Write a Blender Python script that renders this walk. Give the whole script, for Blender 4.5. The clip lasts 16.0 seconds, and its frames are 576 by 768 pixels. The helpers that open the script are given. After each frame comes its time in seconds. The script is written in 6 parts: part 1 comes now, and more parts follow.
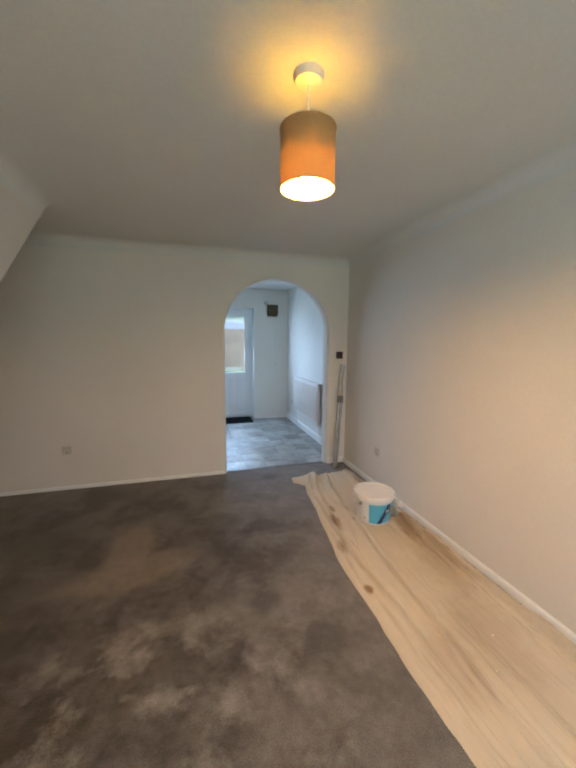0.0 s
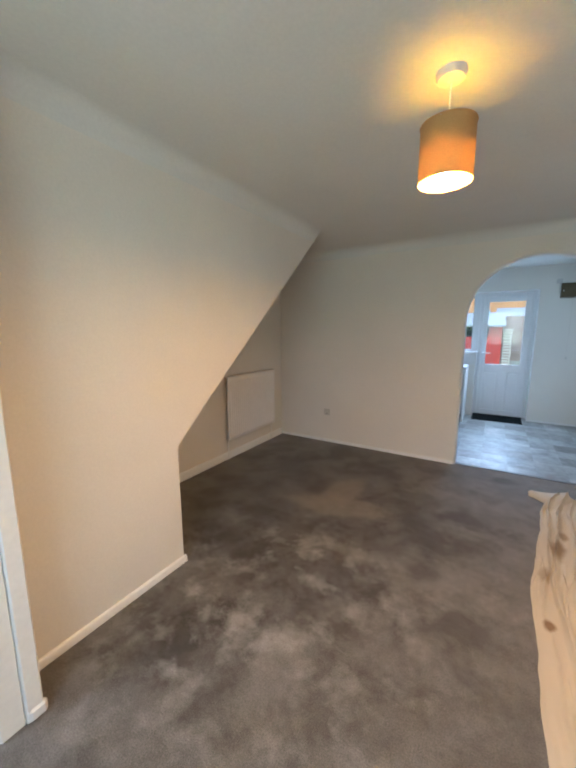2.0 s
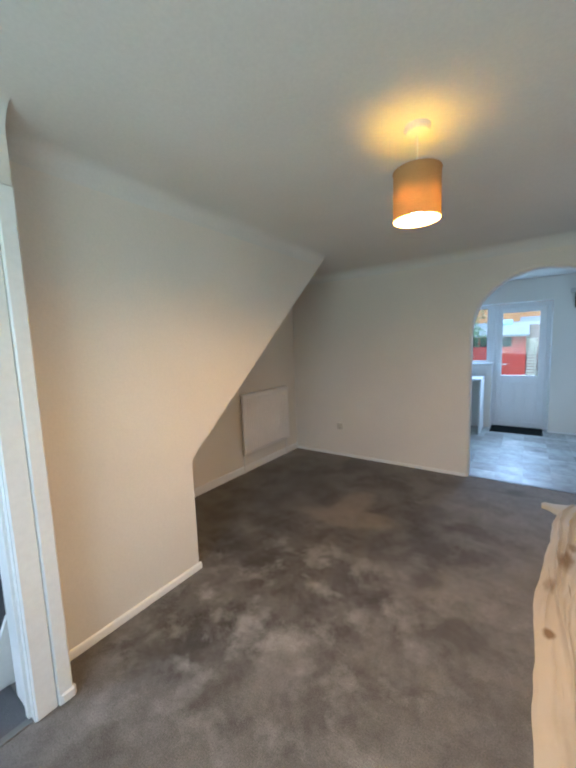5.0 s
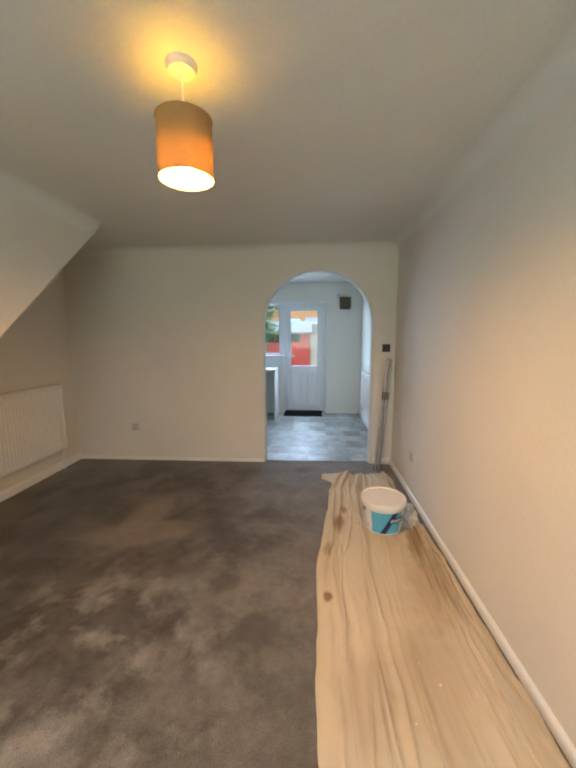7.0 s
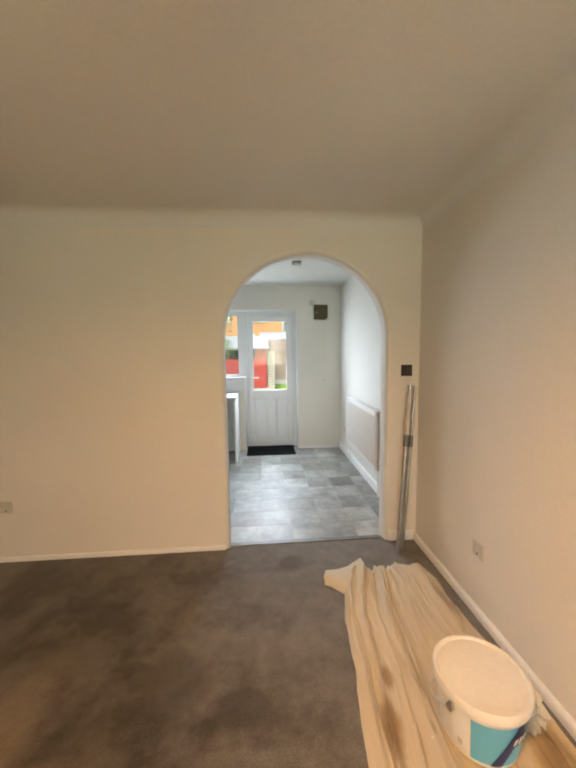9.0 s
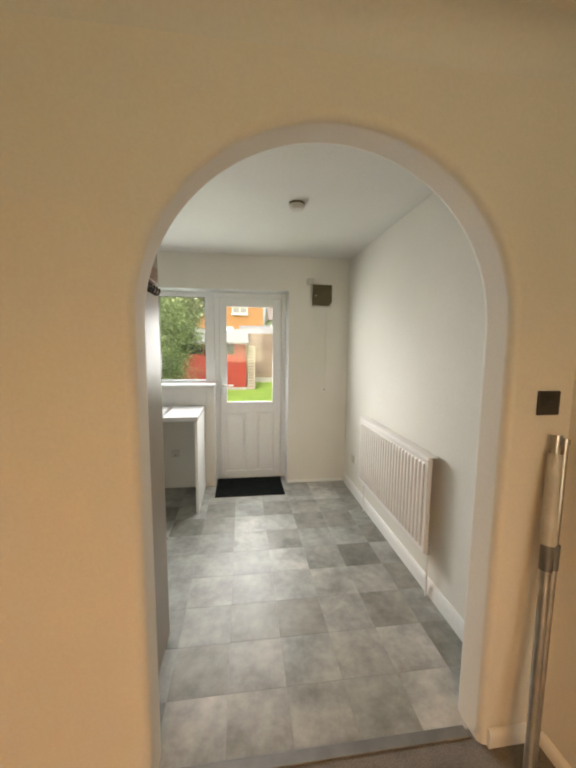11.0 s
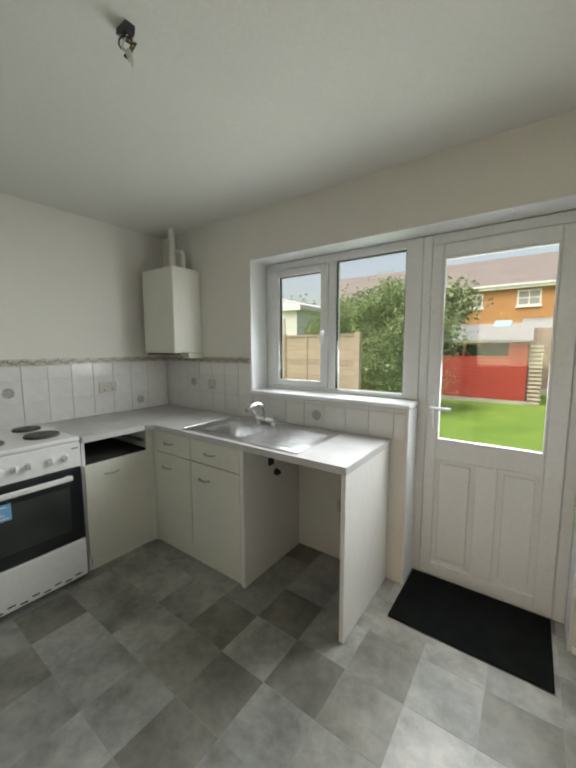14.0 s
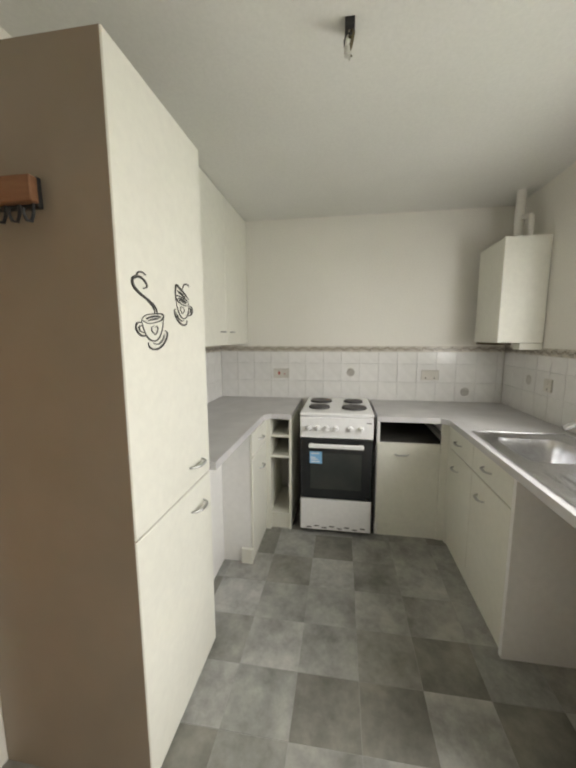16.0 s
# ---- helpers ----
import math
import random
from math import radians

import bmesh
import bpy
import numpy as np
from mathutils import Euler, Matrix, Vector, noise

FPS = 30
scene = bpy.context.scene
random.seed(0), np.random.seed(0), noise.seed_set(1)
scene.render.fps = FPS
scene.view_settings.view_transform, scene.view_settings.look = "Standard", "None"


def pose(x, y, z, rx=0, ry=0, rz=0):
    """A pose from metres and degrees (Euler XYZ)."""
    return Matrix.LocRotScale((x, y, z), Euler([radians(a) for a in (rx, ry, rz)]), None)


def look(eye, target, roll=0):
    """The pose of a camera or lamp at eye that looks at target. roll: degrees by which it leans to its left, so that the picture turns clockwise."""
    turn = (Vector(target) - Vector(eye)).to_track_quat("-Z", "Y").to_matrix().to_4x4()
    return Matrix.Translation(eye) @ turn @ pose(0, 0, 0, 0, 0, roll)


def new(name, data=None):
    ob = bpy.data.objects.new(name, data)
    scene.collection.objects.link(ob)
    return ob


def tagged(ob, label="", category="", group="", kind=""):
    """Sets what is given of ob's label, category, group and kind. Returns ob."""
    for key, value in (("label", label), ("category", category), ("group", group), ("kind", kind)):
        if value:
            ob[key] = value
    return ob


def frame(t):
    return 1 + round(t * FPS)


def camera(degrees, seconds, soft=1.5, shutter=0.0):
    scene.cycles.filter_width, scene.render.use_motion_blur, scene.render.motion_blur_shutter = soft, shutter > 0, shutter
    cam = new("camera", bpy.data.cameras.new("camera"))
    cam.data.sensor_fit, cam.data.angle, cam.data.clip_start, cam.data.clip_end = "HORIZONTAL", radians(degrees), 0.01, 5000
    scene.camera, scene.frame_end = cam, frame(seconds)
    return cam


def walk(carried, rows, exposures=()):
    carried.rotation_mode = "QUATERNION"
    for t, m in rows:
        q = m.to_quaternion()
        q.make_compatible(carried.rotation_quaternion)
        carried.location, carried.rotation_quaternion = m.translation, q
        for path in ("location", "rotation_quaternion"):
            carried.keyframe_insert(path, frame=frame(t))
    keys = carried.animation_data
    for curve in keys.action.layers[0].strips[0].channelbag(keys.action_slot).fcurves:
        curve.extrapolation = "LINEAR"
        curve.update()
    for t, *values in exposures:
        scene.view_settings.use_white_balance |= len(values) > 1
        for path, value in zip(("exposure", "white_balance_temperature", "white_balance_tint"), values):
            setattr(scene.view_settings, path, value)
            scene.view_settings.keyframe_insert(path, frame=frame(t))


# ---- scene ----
cam = camera(80.8, 16.0, soft=2.9)
PATH = [
    (0, (2.156, 1.765, 1.535), (2.71, 3.67, 1.279), 0.4),
    (0.5, (2.367, 1.745, 1.505), (2.222, 3.717, 1.203), 1.9),
    (1, (2.554, 1.657, 1.523), (1.946, 3.533, 1.188), 1.6),
    (1.5, (2.687, 1.551, 1.506), (1.835, 3.327, 1.16), 0.2),
    (2, (2.829, 1.469, 1.518), (1.797, 3.153, 1.202), -0.2),
    (2.5, (3.003, 1.423, 1.538), (1.825, 3.015, 1.258), -0.5),
    (3, (3.047, 1.381, 1.549), (1.698, 2.838, 1.309), -1.0),
    (3.2, (2.98, 1.354, 1.596), (1.569, 2.752, 1.36), -2.8),
    (5.3, (3.056, 1.415, 1.551), (2.081, 3.147, 1.335), -1.6),
    (5.5, (3.087, 1.437, 1.55), (2.344, 3.282, 1.341), -1.6),
    (6, (3.156, 1.481, 1.555), (2.883, 3.451, 1.336), -1.4),
    (6.5, (3.162, 1.529, 1.541), (2.992, 3.503, 1.266), -0.8),
    (7, (3.077, 1.689, 1.506), (2.94, 3.664, 1.223), -0.4),
    (7.5, (2.966, 1.972, 1.49), (2.963, 3.956, 1.237), 0.2),
    (8, (2.923, 2.325, 1.481), (2.989, 4.311, 1.26), 0.4),
    (8.5, (2.884, 2.686, 1.501), (2.972, 4.675, 1.304), -0.5),
    (9, (2.816, 3.059, 1.52), (2.964, 5.044, 1.326), -0.8),
    (9.2, (2.794, 3.206, 1.494), (2.972, 5.189, 1.31), -0.5),
    (11.3, (2.86, 4.739, 1.555), (3.127, 6.709, 1.329), 0.5),
    (11.5, (2.864, 4.873, 1.535), (3.097, 6.848, 1.327), 0.1),
    (12, (2.857, 5.145, 1.518), (2.966, 7.138, 1.393), -0.7),
    (12.5, (2.926, 5.432, 1.498), (2.896, 7.429, 1.397), 0.4),
    (13, (3.017, 5.709, 1.499), (2.812, 7.693, 1.349), 0.2),
    (13.5, (3.041, 5.983, 1.48), (2.39, 7.866, 1.3), 1.0),
    (14, (3.121, 6.201, 1.47), (1.957, 7.813, 1.255), -0.1),
    (14.5, (3.257, 6.391, 1.481), (1.684, 7.6, 1.229), 0.3),
    (15, (3.272, 6.578, 1.475), (1.489, 7.448, 1.224), 0.5),
    (15.5, (3.259, 6.735, 1.489), (1.306, 7.075, 1.225), -0.1),
    (16, (3.28, 6.864, 1.467), (1.323, 6.553, 1.195), -0.2),
]
EXPOSURES = [(0.0, 1.45, 5150, 9), (1.5, 1.68, 5100, 10), (3.0, 1.6, 4700, 8), (5.5, 1.62, 4700, 7), (6.0, 1.6, 5250, 8), (7.0, 1.58, 5500, 9), (9.0, 1.98, 6700, 13),
             (11.5, 1.7, 8300, 16), (12.5, 1.6, 7900, 14), (14.0, 1.27, 7750, 13), (15.0, 1.25, 8000, 14), (15.5, 1.28, 8200, 15), (16.0, 1.72, 8400, 17)]
walk(cam, [(t, look(eye, target, roll)) for t, eye, target, roll in PATH], EXPOSURES)

# ---- world and lights ----
world = bpy.data.worlds.new("overcast_sky")
scene.world = world
world.use_nodes = True
wn, wl = world.node_tree.nodes, world.node_tree.links
wn.clear()
sky = wn.new("ShaderNodeTexSky")
sky.sky_type = "NISHITA"
sky.sun_disc = False
sky.sun_elevation, sky.sun_rotation = radians(50), radians(200)
sky.dust_density = 4.0
soft_sky = wn.new("ShaderNodeHueSaturation")
soft_sky.inputs["Saturation"].default_value = 0.75
sky_bg = wn.new("ShaderNodeBackground")
sky_bg.inputs["Strength"].default_value = 0.1
sky_out = wn.new("ShaderNodeOutputWorld")
wl.new(sky.outputs[0], soft_sky.inputs["Color"])
wl.new(soft_sky.outputs[0], sky_bg.inputs[0])
wl.new(sky_bg.outputs[0], sky_out.inputs[0])


def lamp(name, kind, energy, m, color=(1, 1, 1)):
    data = bpy.data.lights.new(name, kind)
    data.energy, data.color = energy, color
    ob = new(name, data)
    ob.matrix_world = m
    return ob


sun = lamp("sun", "SUN", 0.9, look((0, 0, 30), (6, 17, 0)), (0.80, 0.91, 1.0))
sun.data.angle = radians(14)

# daylight entering by the garden window and door: falls steeply inwards and down
DAYLIGHT = (0.74, 0.87, 1.0)
k_light = lamp("kitchen_window_daylight", "AREA", 5.0, look((1.93, 8.36, 1.62), (1.98, 7.36, 1.05)), DAYLIGHT)
k_light.data.shape, k_light.data.size, k_light.data.size_y, k_light.data.spread = "RECTANGLE", 1.05, 0.8, radians(125)
d_light = lamp("garden_door_daylight", "AREA", 5.5, look((2.94, 8.36, 1.45), (2.9, 7.36, 0.5)), DAYLIGHT)
d_light.data.shape, d_light.data.size, d_light.data.size_y, d_light.data.spread = "RECTANGLE", 0.5, 1.0, radians(120)
# daylight thrown up on the ceiling by the bright garden
u_light = lamp("kitchen_window_upward_daylight", "AREA", 2.0, look((2.33, 8.36, 1.62), (2.33, 7.36, 2.15)), DAYLIGHT)
u_light.data.shape, u_light.data.size, u_light.data.size_y, u_light.data.spread = "RECTANGLE", 1.9, 0.75, radians(95)
# daylight slanting in from the window to the cooker side, and from the door to the radiator side
l_light = lamp("window_slanting_daylight", "AREA", 1.4, look((1.9, 8.2, 1.6), (1.05, 7.5, 1.55)), DAYLIGHT)
l_light.data.shape, l_light.data.size, l_light.data.size_y, l_light.data.spread = "RECTANGLE", 0.3, 0.8, radians(94)
r_light = lamp("door_slanting_daylight", "AREA", 1.5, look((2.9, 8.22, 1.45), (3.75, 7.42, 1.4)), DAYLIGHT)
r_light.data.shape, r_light.data.size, r_light.data.size_y, r_light.data.spread = "RECTANGLE", 0.3, 0.9, radians(94)
# daylight from the front window of the living room
f_light = lamp("front_window_daylight", "AREA", 9, look((2.7, 0.16, 1.55), (2.5, 3.0, 1.0)), (0.95, 0.96, 0.80))
f_light.data.shape, f_light.data.size, f_light.data.size_y = "RECTANGLE", 1.7, 1.15
# lamp added in the unseen hall for the bluish daylight on the stairs
h_light = lamp("unseen_hall_daylight", "AREA", 4, look((0.75, 0.16, 1.5), (0.75, 2.0, 1.2)), (0.85, 0.94, 1.0))
h_light.data.shape, h_light.data.size, h_light.data.size_y = "RECTANGLE", 0.5, 1.0
# warm bulb of the pendant
bulb_light = lamp("pendant_bulb_light", "POINT", 36, pose(2.6, 3.05, 2.15), (1.0, 0.46, 0.11))
bulb_light.data.shadow_soft_size = 0.05


# ---- materials ----
def material(name):
    m = bpy.data.materials.new(name)
    m.use_nodes = True
    return m, m.node_tree.nodes, m.node_tree.links, m.node_tree.nodes["Principled BSDF"]


def noise_node(n, l, scale, detail=4.0, stretch=None, rough=0.55):
    co = n.new("ShaderNodeTexCoord")
    tex = n.new("ShaderNodeTexNoise")
    tex.inputs["Scale"].default_value, tex.inputs["Detail"].default_value = scale, detail
    tex.inputs["Roughness"].default_value = rough
    src = co.outputs["Object"]
    if stretch:
        mp = n.new("ShaderNodeMapping")
        mp.inputs["Scale"].default_value = stretch
        l.new(src, mp.inputs[0])
        src = mp.outputs[0]
    l.new(src, tex.inputs["Vector"])
    return tex.outputs["Fac"]


def ramp(n, l, fac, stops):
    r = n.new("ShaderNodeValToRGB")
    while len(r.color_ramp.elements) < len(stops):
        r.color_ramp.elements.new(0.5)
    for e, (p, c) in zip(r.color_ramp.elements, stops):
        e.position, e.color = p, (*c, 1)
    l.new(fac, r.inputs[0])
    return r.outputs[0]


def mix(n, l, fac, a, b, mode="MIX"):
    m = n.new("ShaderNodeMix")
    m.data_type, m.blend_type = "RGBA", mode
    for sock, v in ((m.inputs[0], fac), (m.inputs[6], a), (m.inputs[7], b)):
        if isinstance(v, (int, float)):
            sock.default_value = v
        elif isinstance(v, tuple):
            sock.default_value = (*v, 1)
        else:
            l.new(v, sock)
    return m.outputs[2]


def bump(n, l, p, height, strength, distance=0.01):
    b = n.new("ShaderNodeBump")
    b.inputs["Strength"].default_value, b.inputs["Distance"].default_value = strength, distance
    l.new(height, b.inputs["Height"])
    l.new(b.outputs[0], p.inputs["Normal"])


def surface(name, c1, c2, big=2.0, fine=60.0, rough=0.6, metal=0.0, relief=0.15, depth=0.004, stretch=None, vary=0.0, spec=0.5):
    """A surface with slow blotches, fine grain and relief; vary: brightness from piece to piece."""
    m, n, l, p = material(name)
    blot = ramp(n, l, noise_node(n, l, big, 5, stretch), [(0.3, c1), (0.7, c2)])
    grain = noise_node(n, l, fine, 3, stretch)
    tone = ramp(n, l, grain, [(0.25, (0.93, 0.93, 0.93)), (0.75, (1, 1, 1))])
    col = mix(n, l, 1.0, blot, tone, "MULTIPLY")
    if vary:
        info = n.new("ShaderNodeObjectInfo")
        col = mix(n, l, 1.0, col, ramp(n, l, info.outputs["Random"], [(0, (1 - vary,) * 3), (1, (1, 1, 1))]), "MULTIPLY")
    l.new(col, p.inputs["Base Color"])
    rr = n.new("ShaderNodeMapRange")
    rr.inputs["To Min"].default_value, rr.inputs["To Max"].default_value = max(0.02, rough - 0.07), min(1, rough + 0.07)
    l.new(grain, rr.inputs[0])
    l.new(rr.outputs[0], p.inputs["Roughness"])
    p.inputs["Metallic"].default_value = metal
    p.inputs["Specular IOR Level"].default_value = spec
    if relief:
        bump(n, l, p, grain, relief, depth)
    return m


M_WALL = surface("magnolia_wall_paint", (0.74, 0.70, 0.63), (0.79, 0.75, 0.68), 1.3, 90, 0.75, relief=0.12, depth=0.002)
M_KWALL = surface("cream_kitchen_paint", (0.745, 0.72, 0.66), (0.795, 0.77, 0.71), 1.3, 90, 0.7, relief=0.12, depth=0.002)
M_CEIL = surface("ceiling_paint", (0.70, 0.69, 0.65), (0.76, 0.75, 0.71), 1.0, 70, 0.85, relief=0.15, depth=0.002)
M_GLOSSW = surface("white_gloss_paint", (0.80, 0.80, 0.78), (0.84, 0.84, 0.82), 3, 40, 0.35, relief=0.05)
M_UPVC = surface("white_upvc", (0.80, 0.81, 0.82), (0.84, 0.85, 0.86), 3, 50, 0.3, relief=0.02)
M_RAD = surface("radiator_enamel", (0.80, 0.77, 0.74), (0.84, 0.81, 0.78), 3, 40, 0.35, relief=0.03)
M_CAB = surface("cream_laminate", (0.72, 0.71, 0.63), (0.76, 0.75, 0.67), 2, 30, 0.42, relief=0.03)
M_CABW = surface("white_melamine", (0.76, 0.75, 0.72), (0.80, 0.79, 0.77), 2, 30, 0.45, relief=0.03)
M_CARCASS = surface("grey_carcass_board", (0.55, 0.54, 0.50), (0.62, 0.61, 0.57), 3, 50, 0.6, relief=0.05)
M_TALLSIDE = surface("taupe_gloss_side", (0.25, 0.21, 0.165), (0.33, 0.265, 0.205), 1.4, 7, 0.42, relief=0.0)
M_TOP = surface("pale_speckled_worktop", (0.50, 0.49, 0.49), (0.60, 0.59, 0.585), 6, 220, 0.5, spec=0.3, relief=0.04)
M_STEEL = surface("brushed_steel", (0.55, 0.55, 0.56), (0.68, 0.68, 0.69), 4, 120, 0.27, 1.0, relief=0.06, stretch=(1, 8, 8))
M_CHROME = surface("chrome", (0.75, 0.75, 0.76), (0.82, 0.82, 0.83), 4, 60, 0.12, 1.0, relief=0.0)
M_ALU = surface("scuffed_aluminium", (0.40, 0.39, 0.37), (0.60, 0.58, 0.55), 14, 80, 0.35, 1.0, relief=0.1)
M_HANDLE = surface("satin_nickel_handle", (0.42, 0.42, 0.40), (0.55, 0.55, 0.53), 8, 60, 0.35, 0.8, relief=0.02)
M_BLACK = surface("black_plastic", (0.018, 0.018, 0.02), (0.03, 0.03, 0.03), 8, 80, 0.4, relief=0.05)
M_DARKGLASS = surface("black_oven_glass", (0.012, 0.014, 0.016), (0.02, 0.022, 0.024), 3, 30, 0.08, relief=0.0)
M_OVENWIN = surface("smoked_oven_window", (0.025, 0.03, 0.03), (0.05, 0.055, 0.05), 3, 30, 0.1, relief=0.0)
M_PLATE = surface("cast_iron_hotplate", (0.035, 0.033, 0.033), (0.06, 0.055, 0.055), 20, 120, 0.5, relief=0.2)
M_ENAMEL = surface("white_enamel", (0.82, 0.82, 0.82), (0.86, 0.86, 0.86), 3, 30, 0.22, relief=0.0)
# near-black that paints the shade inside slots and openings
M_OPENINGSHADE = surface("painted_opening_shade", (0.03, 0.028, 0.024), (0.05, 0.046, 0.04), 5, 60, 0.8, relief=0.1)
M_BLUELABEL = surface("pale_blue_print", (0.12, 0.46, 0.68), (0.14, 0.5, 0.72), 5, 60, 0.4, relief=0.0)
M_NAVY = surface("navy_print", (0.015, 0.03, 0.12), (0.02, 0.04, 0.15), 5, 60, 0.4, relief=0.0)
M_BUCKET = surface("white_bucket_plastic", (0.76, 0.75, 0.72), (0.83, 0.82, 0.79), 7, 60, 0.4, relief=0.05)
M_DIRTYPLASTIC = surface("milky_crumpled_plastic", (0.45, 0.43, 0.38), (0.62, 0.60, 0.54), 9, 60, 0.35, relief=0.3)
M_SOCKET = surface("aged_white_plastic", (0.54, 0.51, 0.45), (0.62, 0.59, 0.53), 7, 60, 0.4, relief=0.02)
M_SWITCH = surface("dark_metal_switch", (0.05, 0.045, 0.04), (0.09, 0.08, 0.07), 7, 60, 0.35, 0.6, relief=0.02)
M_VENT = surface("olive_brown_vent", (0.10, 0.08, 0.045), (0.135, 0.11, 0.065), 9, 60, 0.85, relief=0.1, spec=0.15)
M_WOODHOOK = surface("stained_coat_rack_wood", (0.20, 0.085, 0.04), (0.30, 0.14, 0.07), 6, 60, 0.45, stretch=(6, 1, 6))
M_BORDER_A = surface("border_tile_light", (0.55, 0.50, 0.42), (0.62, 0.57, 0.5), 40, 120, 0.3, relief=0.1)
M_BORDER_B = surface("border_tile_dark", (0.18, 0.15, 0.12), (0.30, 0.26, 0.21), 50, 120, 0.3, relief=0.1)
M_MOTIF = surface("grey_flower_glaze", (0.36, 0.34, 0.31), (0.52, 0.50, 0.46), 40, 120, 0.3, relief=0.1)
M_WALLTILE = surface("white_glazed_tile", (0.76, 0.75, 0.72), (0.80, 0.79, 0.77), 3, 20, 0.18, relief=0.03, vary=0.04)
M_GROUT = surface("pale_grey_grout", (0.70, 0.69, 0.665), (0.76, 0.75, 0.725), 8, 120, 0.85, relief=0.2)
M_MAT = surface("black_rubber_mat", (0.006, 0.007, 0.007), (0.012, 0.014, 0.013), 12, 200, 0.95, relief=0.6, depth=0.006, spec=0.05)
M_RED = surface("red_shed_paint", (0.42, 0.045, 0.035), (0.50, 0.07, 0.055), 2, 30, 0.6, relief=0.15)
M_FENCE = surface("pale_fence_timber", (0.46, 0.36, 0.30), (0.55, 0.45, 0.39), 2, 30, 0.8, stretch=(1, 1, 8), vary=0.2)
M_FENCER = surface("brown_fence_timber", (0.36, 0.27, 0.23), (0.44, 0.34, 0.30), 2, 30, 0.8, vary=0.2)
M_CONC = surface("concrete", (0.42, 0.41, 0.38), (0.52, 0.5, 0.47), 3, 60, 0.85, relief=0.2)
M_ROOFGREY = surface("grey_shed_felt", (0.30, 0.31, 0.32), (0.38, 0.39, 0.40), 2, 40, 0.8, relief=0.2)
M_ROOFTILE = surface("brown_roof_tile", (0.25, 0.212, 0.205), (0.31, 0.268, 0.26), 1, 6, 0.8, relief=0.4, depth=0.03)
M_RENDER = surface("white_render", (0.66, 0.675, 0.69), (0.72, 0.735, 0.75), 1, 30, 0.8)
M_GARDOOR = surface("grey_garage_door", (0.45, 0.46, 0.44), (0.52, 0.53, 0.5), 1, 30, 0.6)
M_BARK = surface("bark", (0.07, 0.05, 0.035), (0.12, 0.09, 0.065), 8, 60, 0.9, relief=0.6, depth=0.02)
M_TARP = surface("pale_blue_tarpaulin", (0.34, 0.55, 0.62), (0.44, 0.63, 0.70), 3, 40, 0.5)
M_PAPER = surface("blue_energy_sticker", (0.16, 0.42, 0.68), (0.2, 0.47, 0.72), 5, 60, 0.45, relief=0.0)
M_WHITEINK = surface("white_print", (0.8, 0.8, 0.8), (0.84, 0.84, 0.84), 5, 60, 0.45, relief=0.0)
M_REDINK = surface("red_neon_switch", (0.45, 0.03, 0.03), (0.5, 0.05, 0.04), 5, 60, 0.35, relief=0.0)
M_INK = surface("black_decal_vinyl", (0.02, 0.02, 0.018), (0.035, 0.035, 0.03), 5, 60, 0.5, relief=0.0)
M_TIMBERENDS = surface("stacked_timber_ends", (0.55, 0.48, 0.42), (0.66, 0.6, 0.54), 4, 40, 0.8)
M_THRESH = surface("worn_metal_strip", (0.16, 0.155, 0.15), (0.24, 0.235, 0.225), 8, 60, 0.55, 0.5)

M_HALLCARPET = surface("dark_hall_carpet", (0.085, 0.083, 0.085), (0.125, 0.122, 0.125), 3, 150, 0.95, relief=0.5, depth=0.006, spec=0.15)


def brick_material():
    m, n, l, p = material("orange_brick")
    co = n.new("ShaderNodeTexCoord")
    mp = n.new("ShaderNodeMapping")
    mp.inputs["Rotation"].default_value = (radians(90), 0, 0)
    b = n.new("ShaderNodeTexBrick")
    b.inputs["Color1"].default_value, b.inputs["Color2"].default_value = (0.54, 0.245, 0.10, 1), (0.62, 0.31, 0.14, 1)
    b.inputs["Mortar"].default_value = (0.46, 0.27, 0.14, 1)
    b.inputs["Scale"].default_value, b.inputs["Mortar Size"].default_value = 1.0, 0.01
    b.inputs["Brick Width"].default_value, b.inputs["Row Height"].default_value = 0.225, 0.075
    l.new(co.outputs["Object"], mp.inputs[0])
    l.new(mp.outputs[0], b.inputs["Vector"])
    tone = ramp(n, l, noise_node(n, l, 0.8, 4), [(0.3, (0.88, 0.88, 0.88)), (0.7, (1, 1, 1))])
    l.new(mix(n, l, 1.0, b.outputs[0], tone, "MULTIPLY"), p.inputs["Base Color"])
    p.inputs["Roughness"].default_value = 0.85
    return m


M_BRICK = brick_material()


def leaf_material(name, dark, light):
    m, n, l, p = material(name)
    geo = n.new("ShaderNodeNewGeometry")
    l.new(ramp(n, l, geo.outputs["Random Per Island"], [(0, dark), (1, light)]), p.inputs["Base Color"])
    p.inputs["Roughness"].default_value = 0.55
    p.inputs["Transmission Weight"].default_value = 0.0
    return m


M_LEAF = leaf_material("bush_leaves", (0.13, 0.21, 0.085), (0.38, 0.47, 0.23))
M_LEAFFAR = leaf_material("far_leaves", (0.20, 0.26, 0.13), (0.38, 0.44, 0.26))


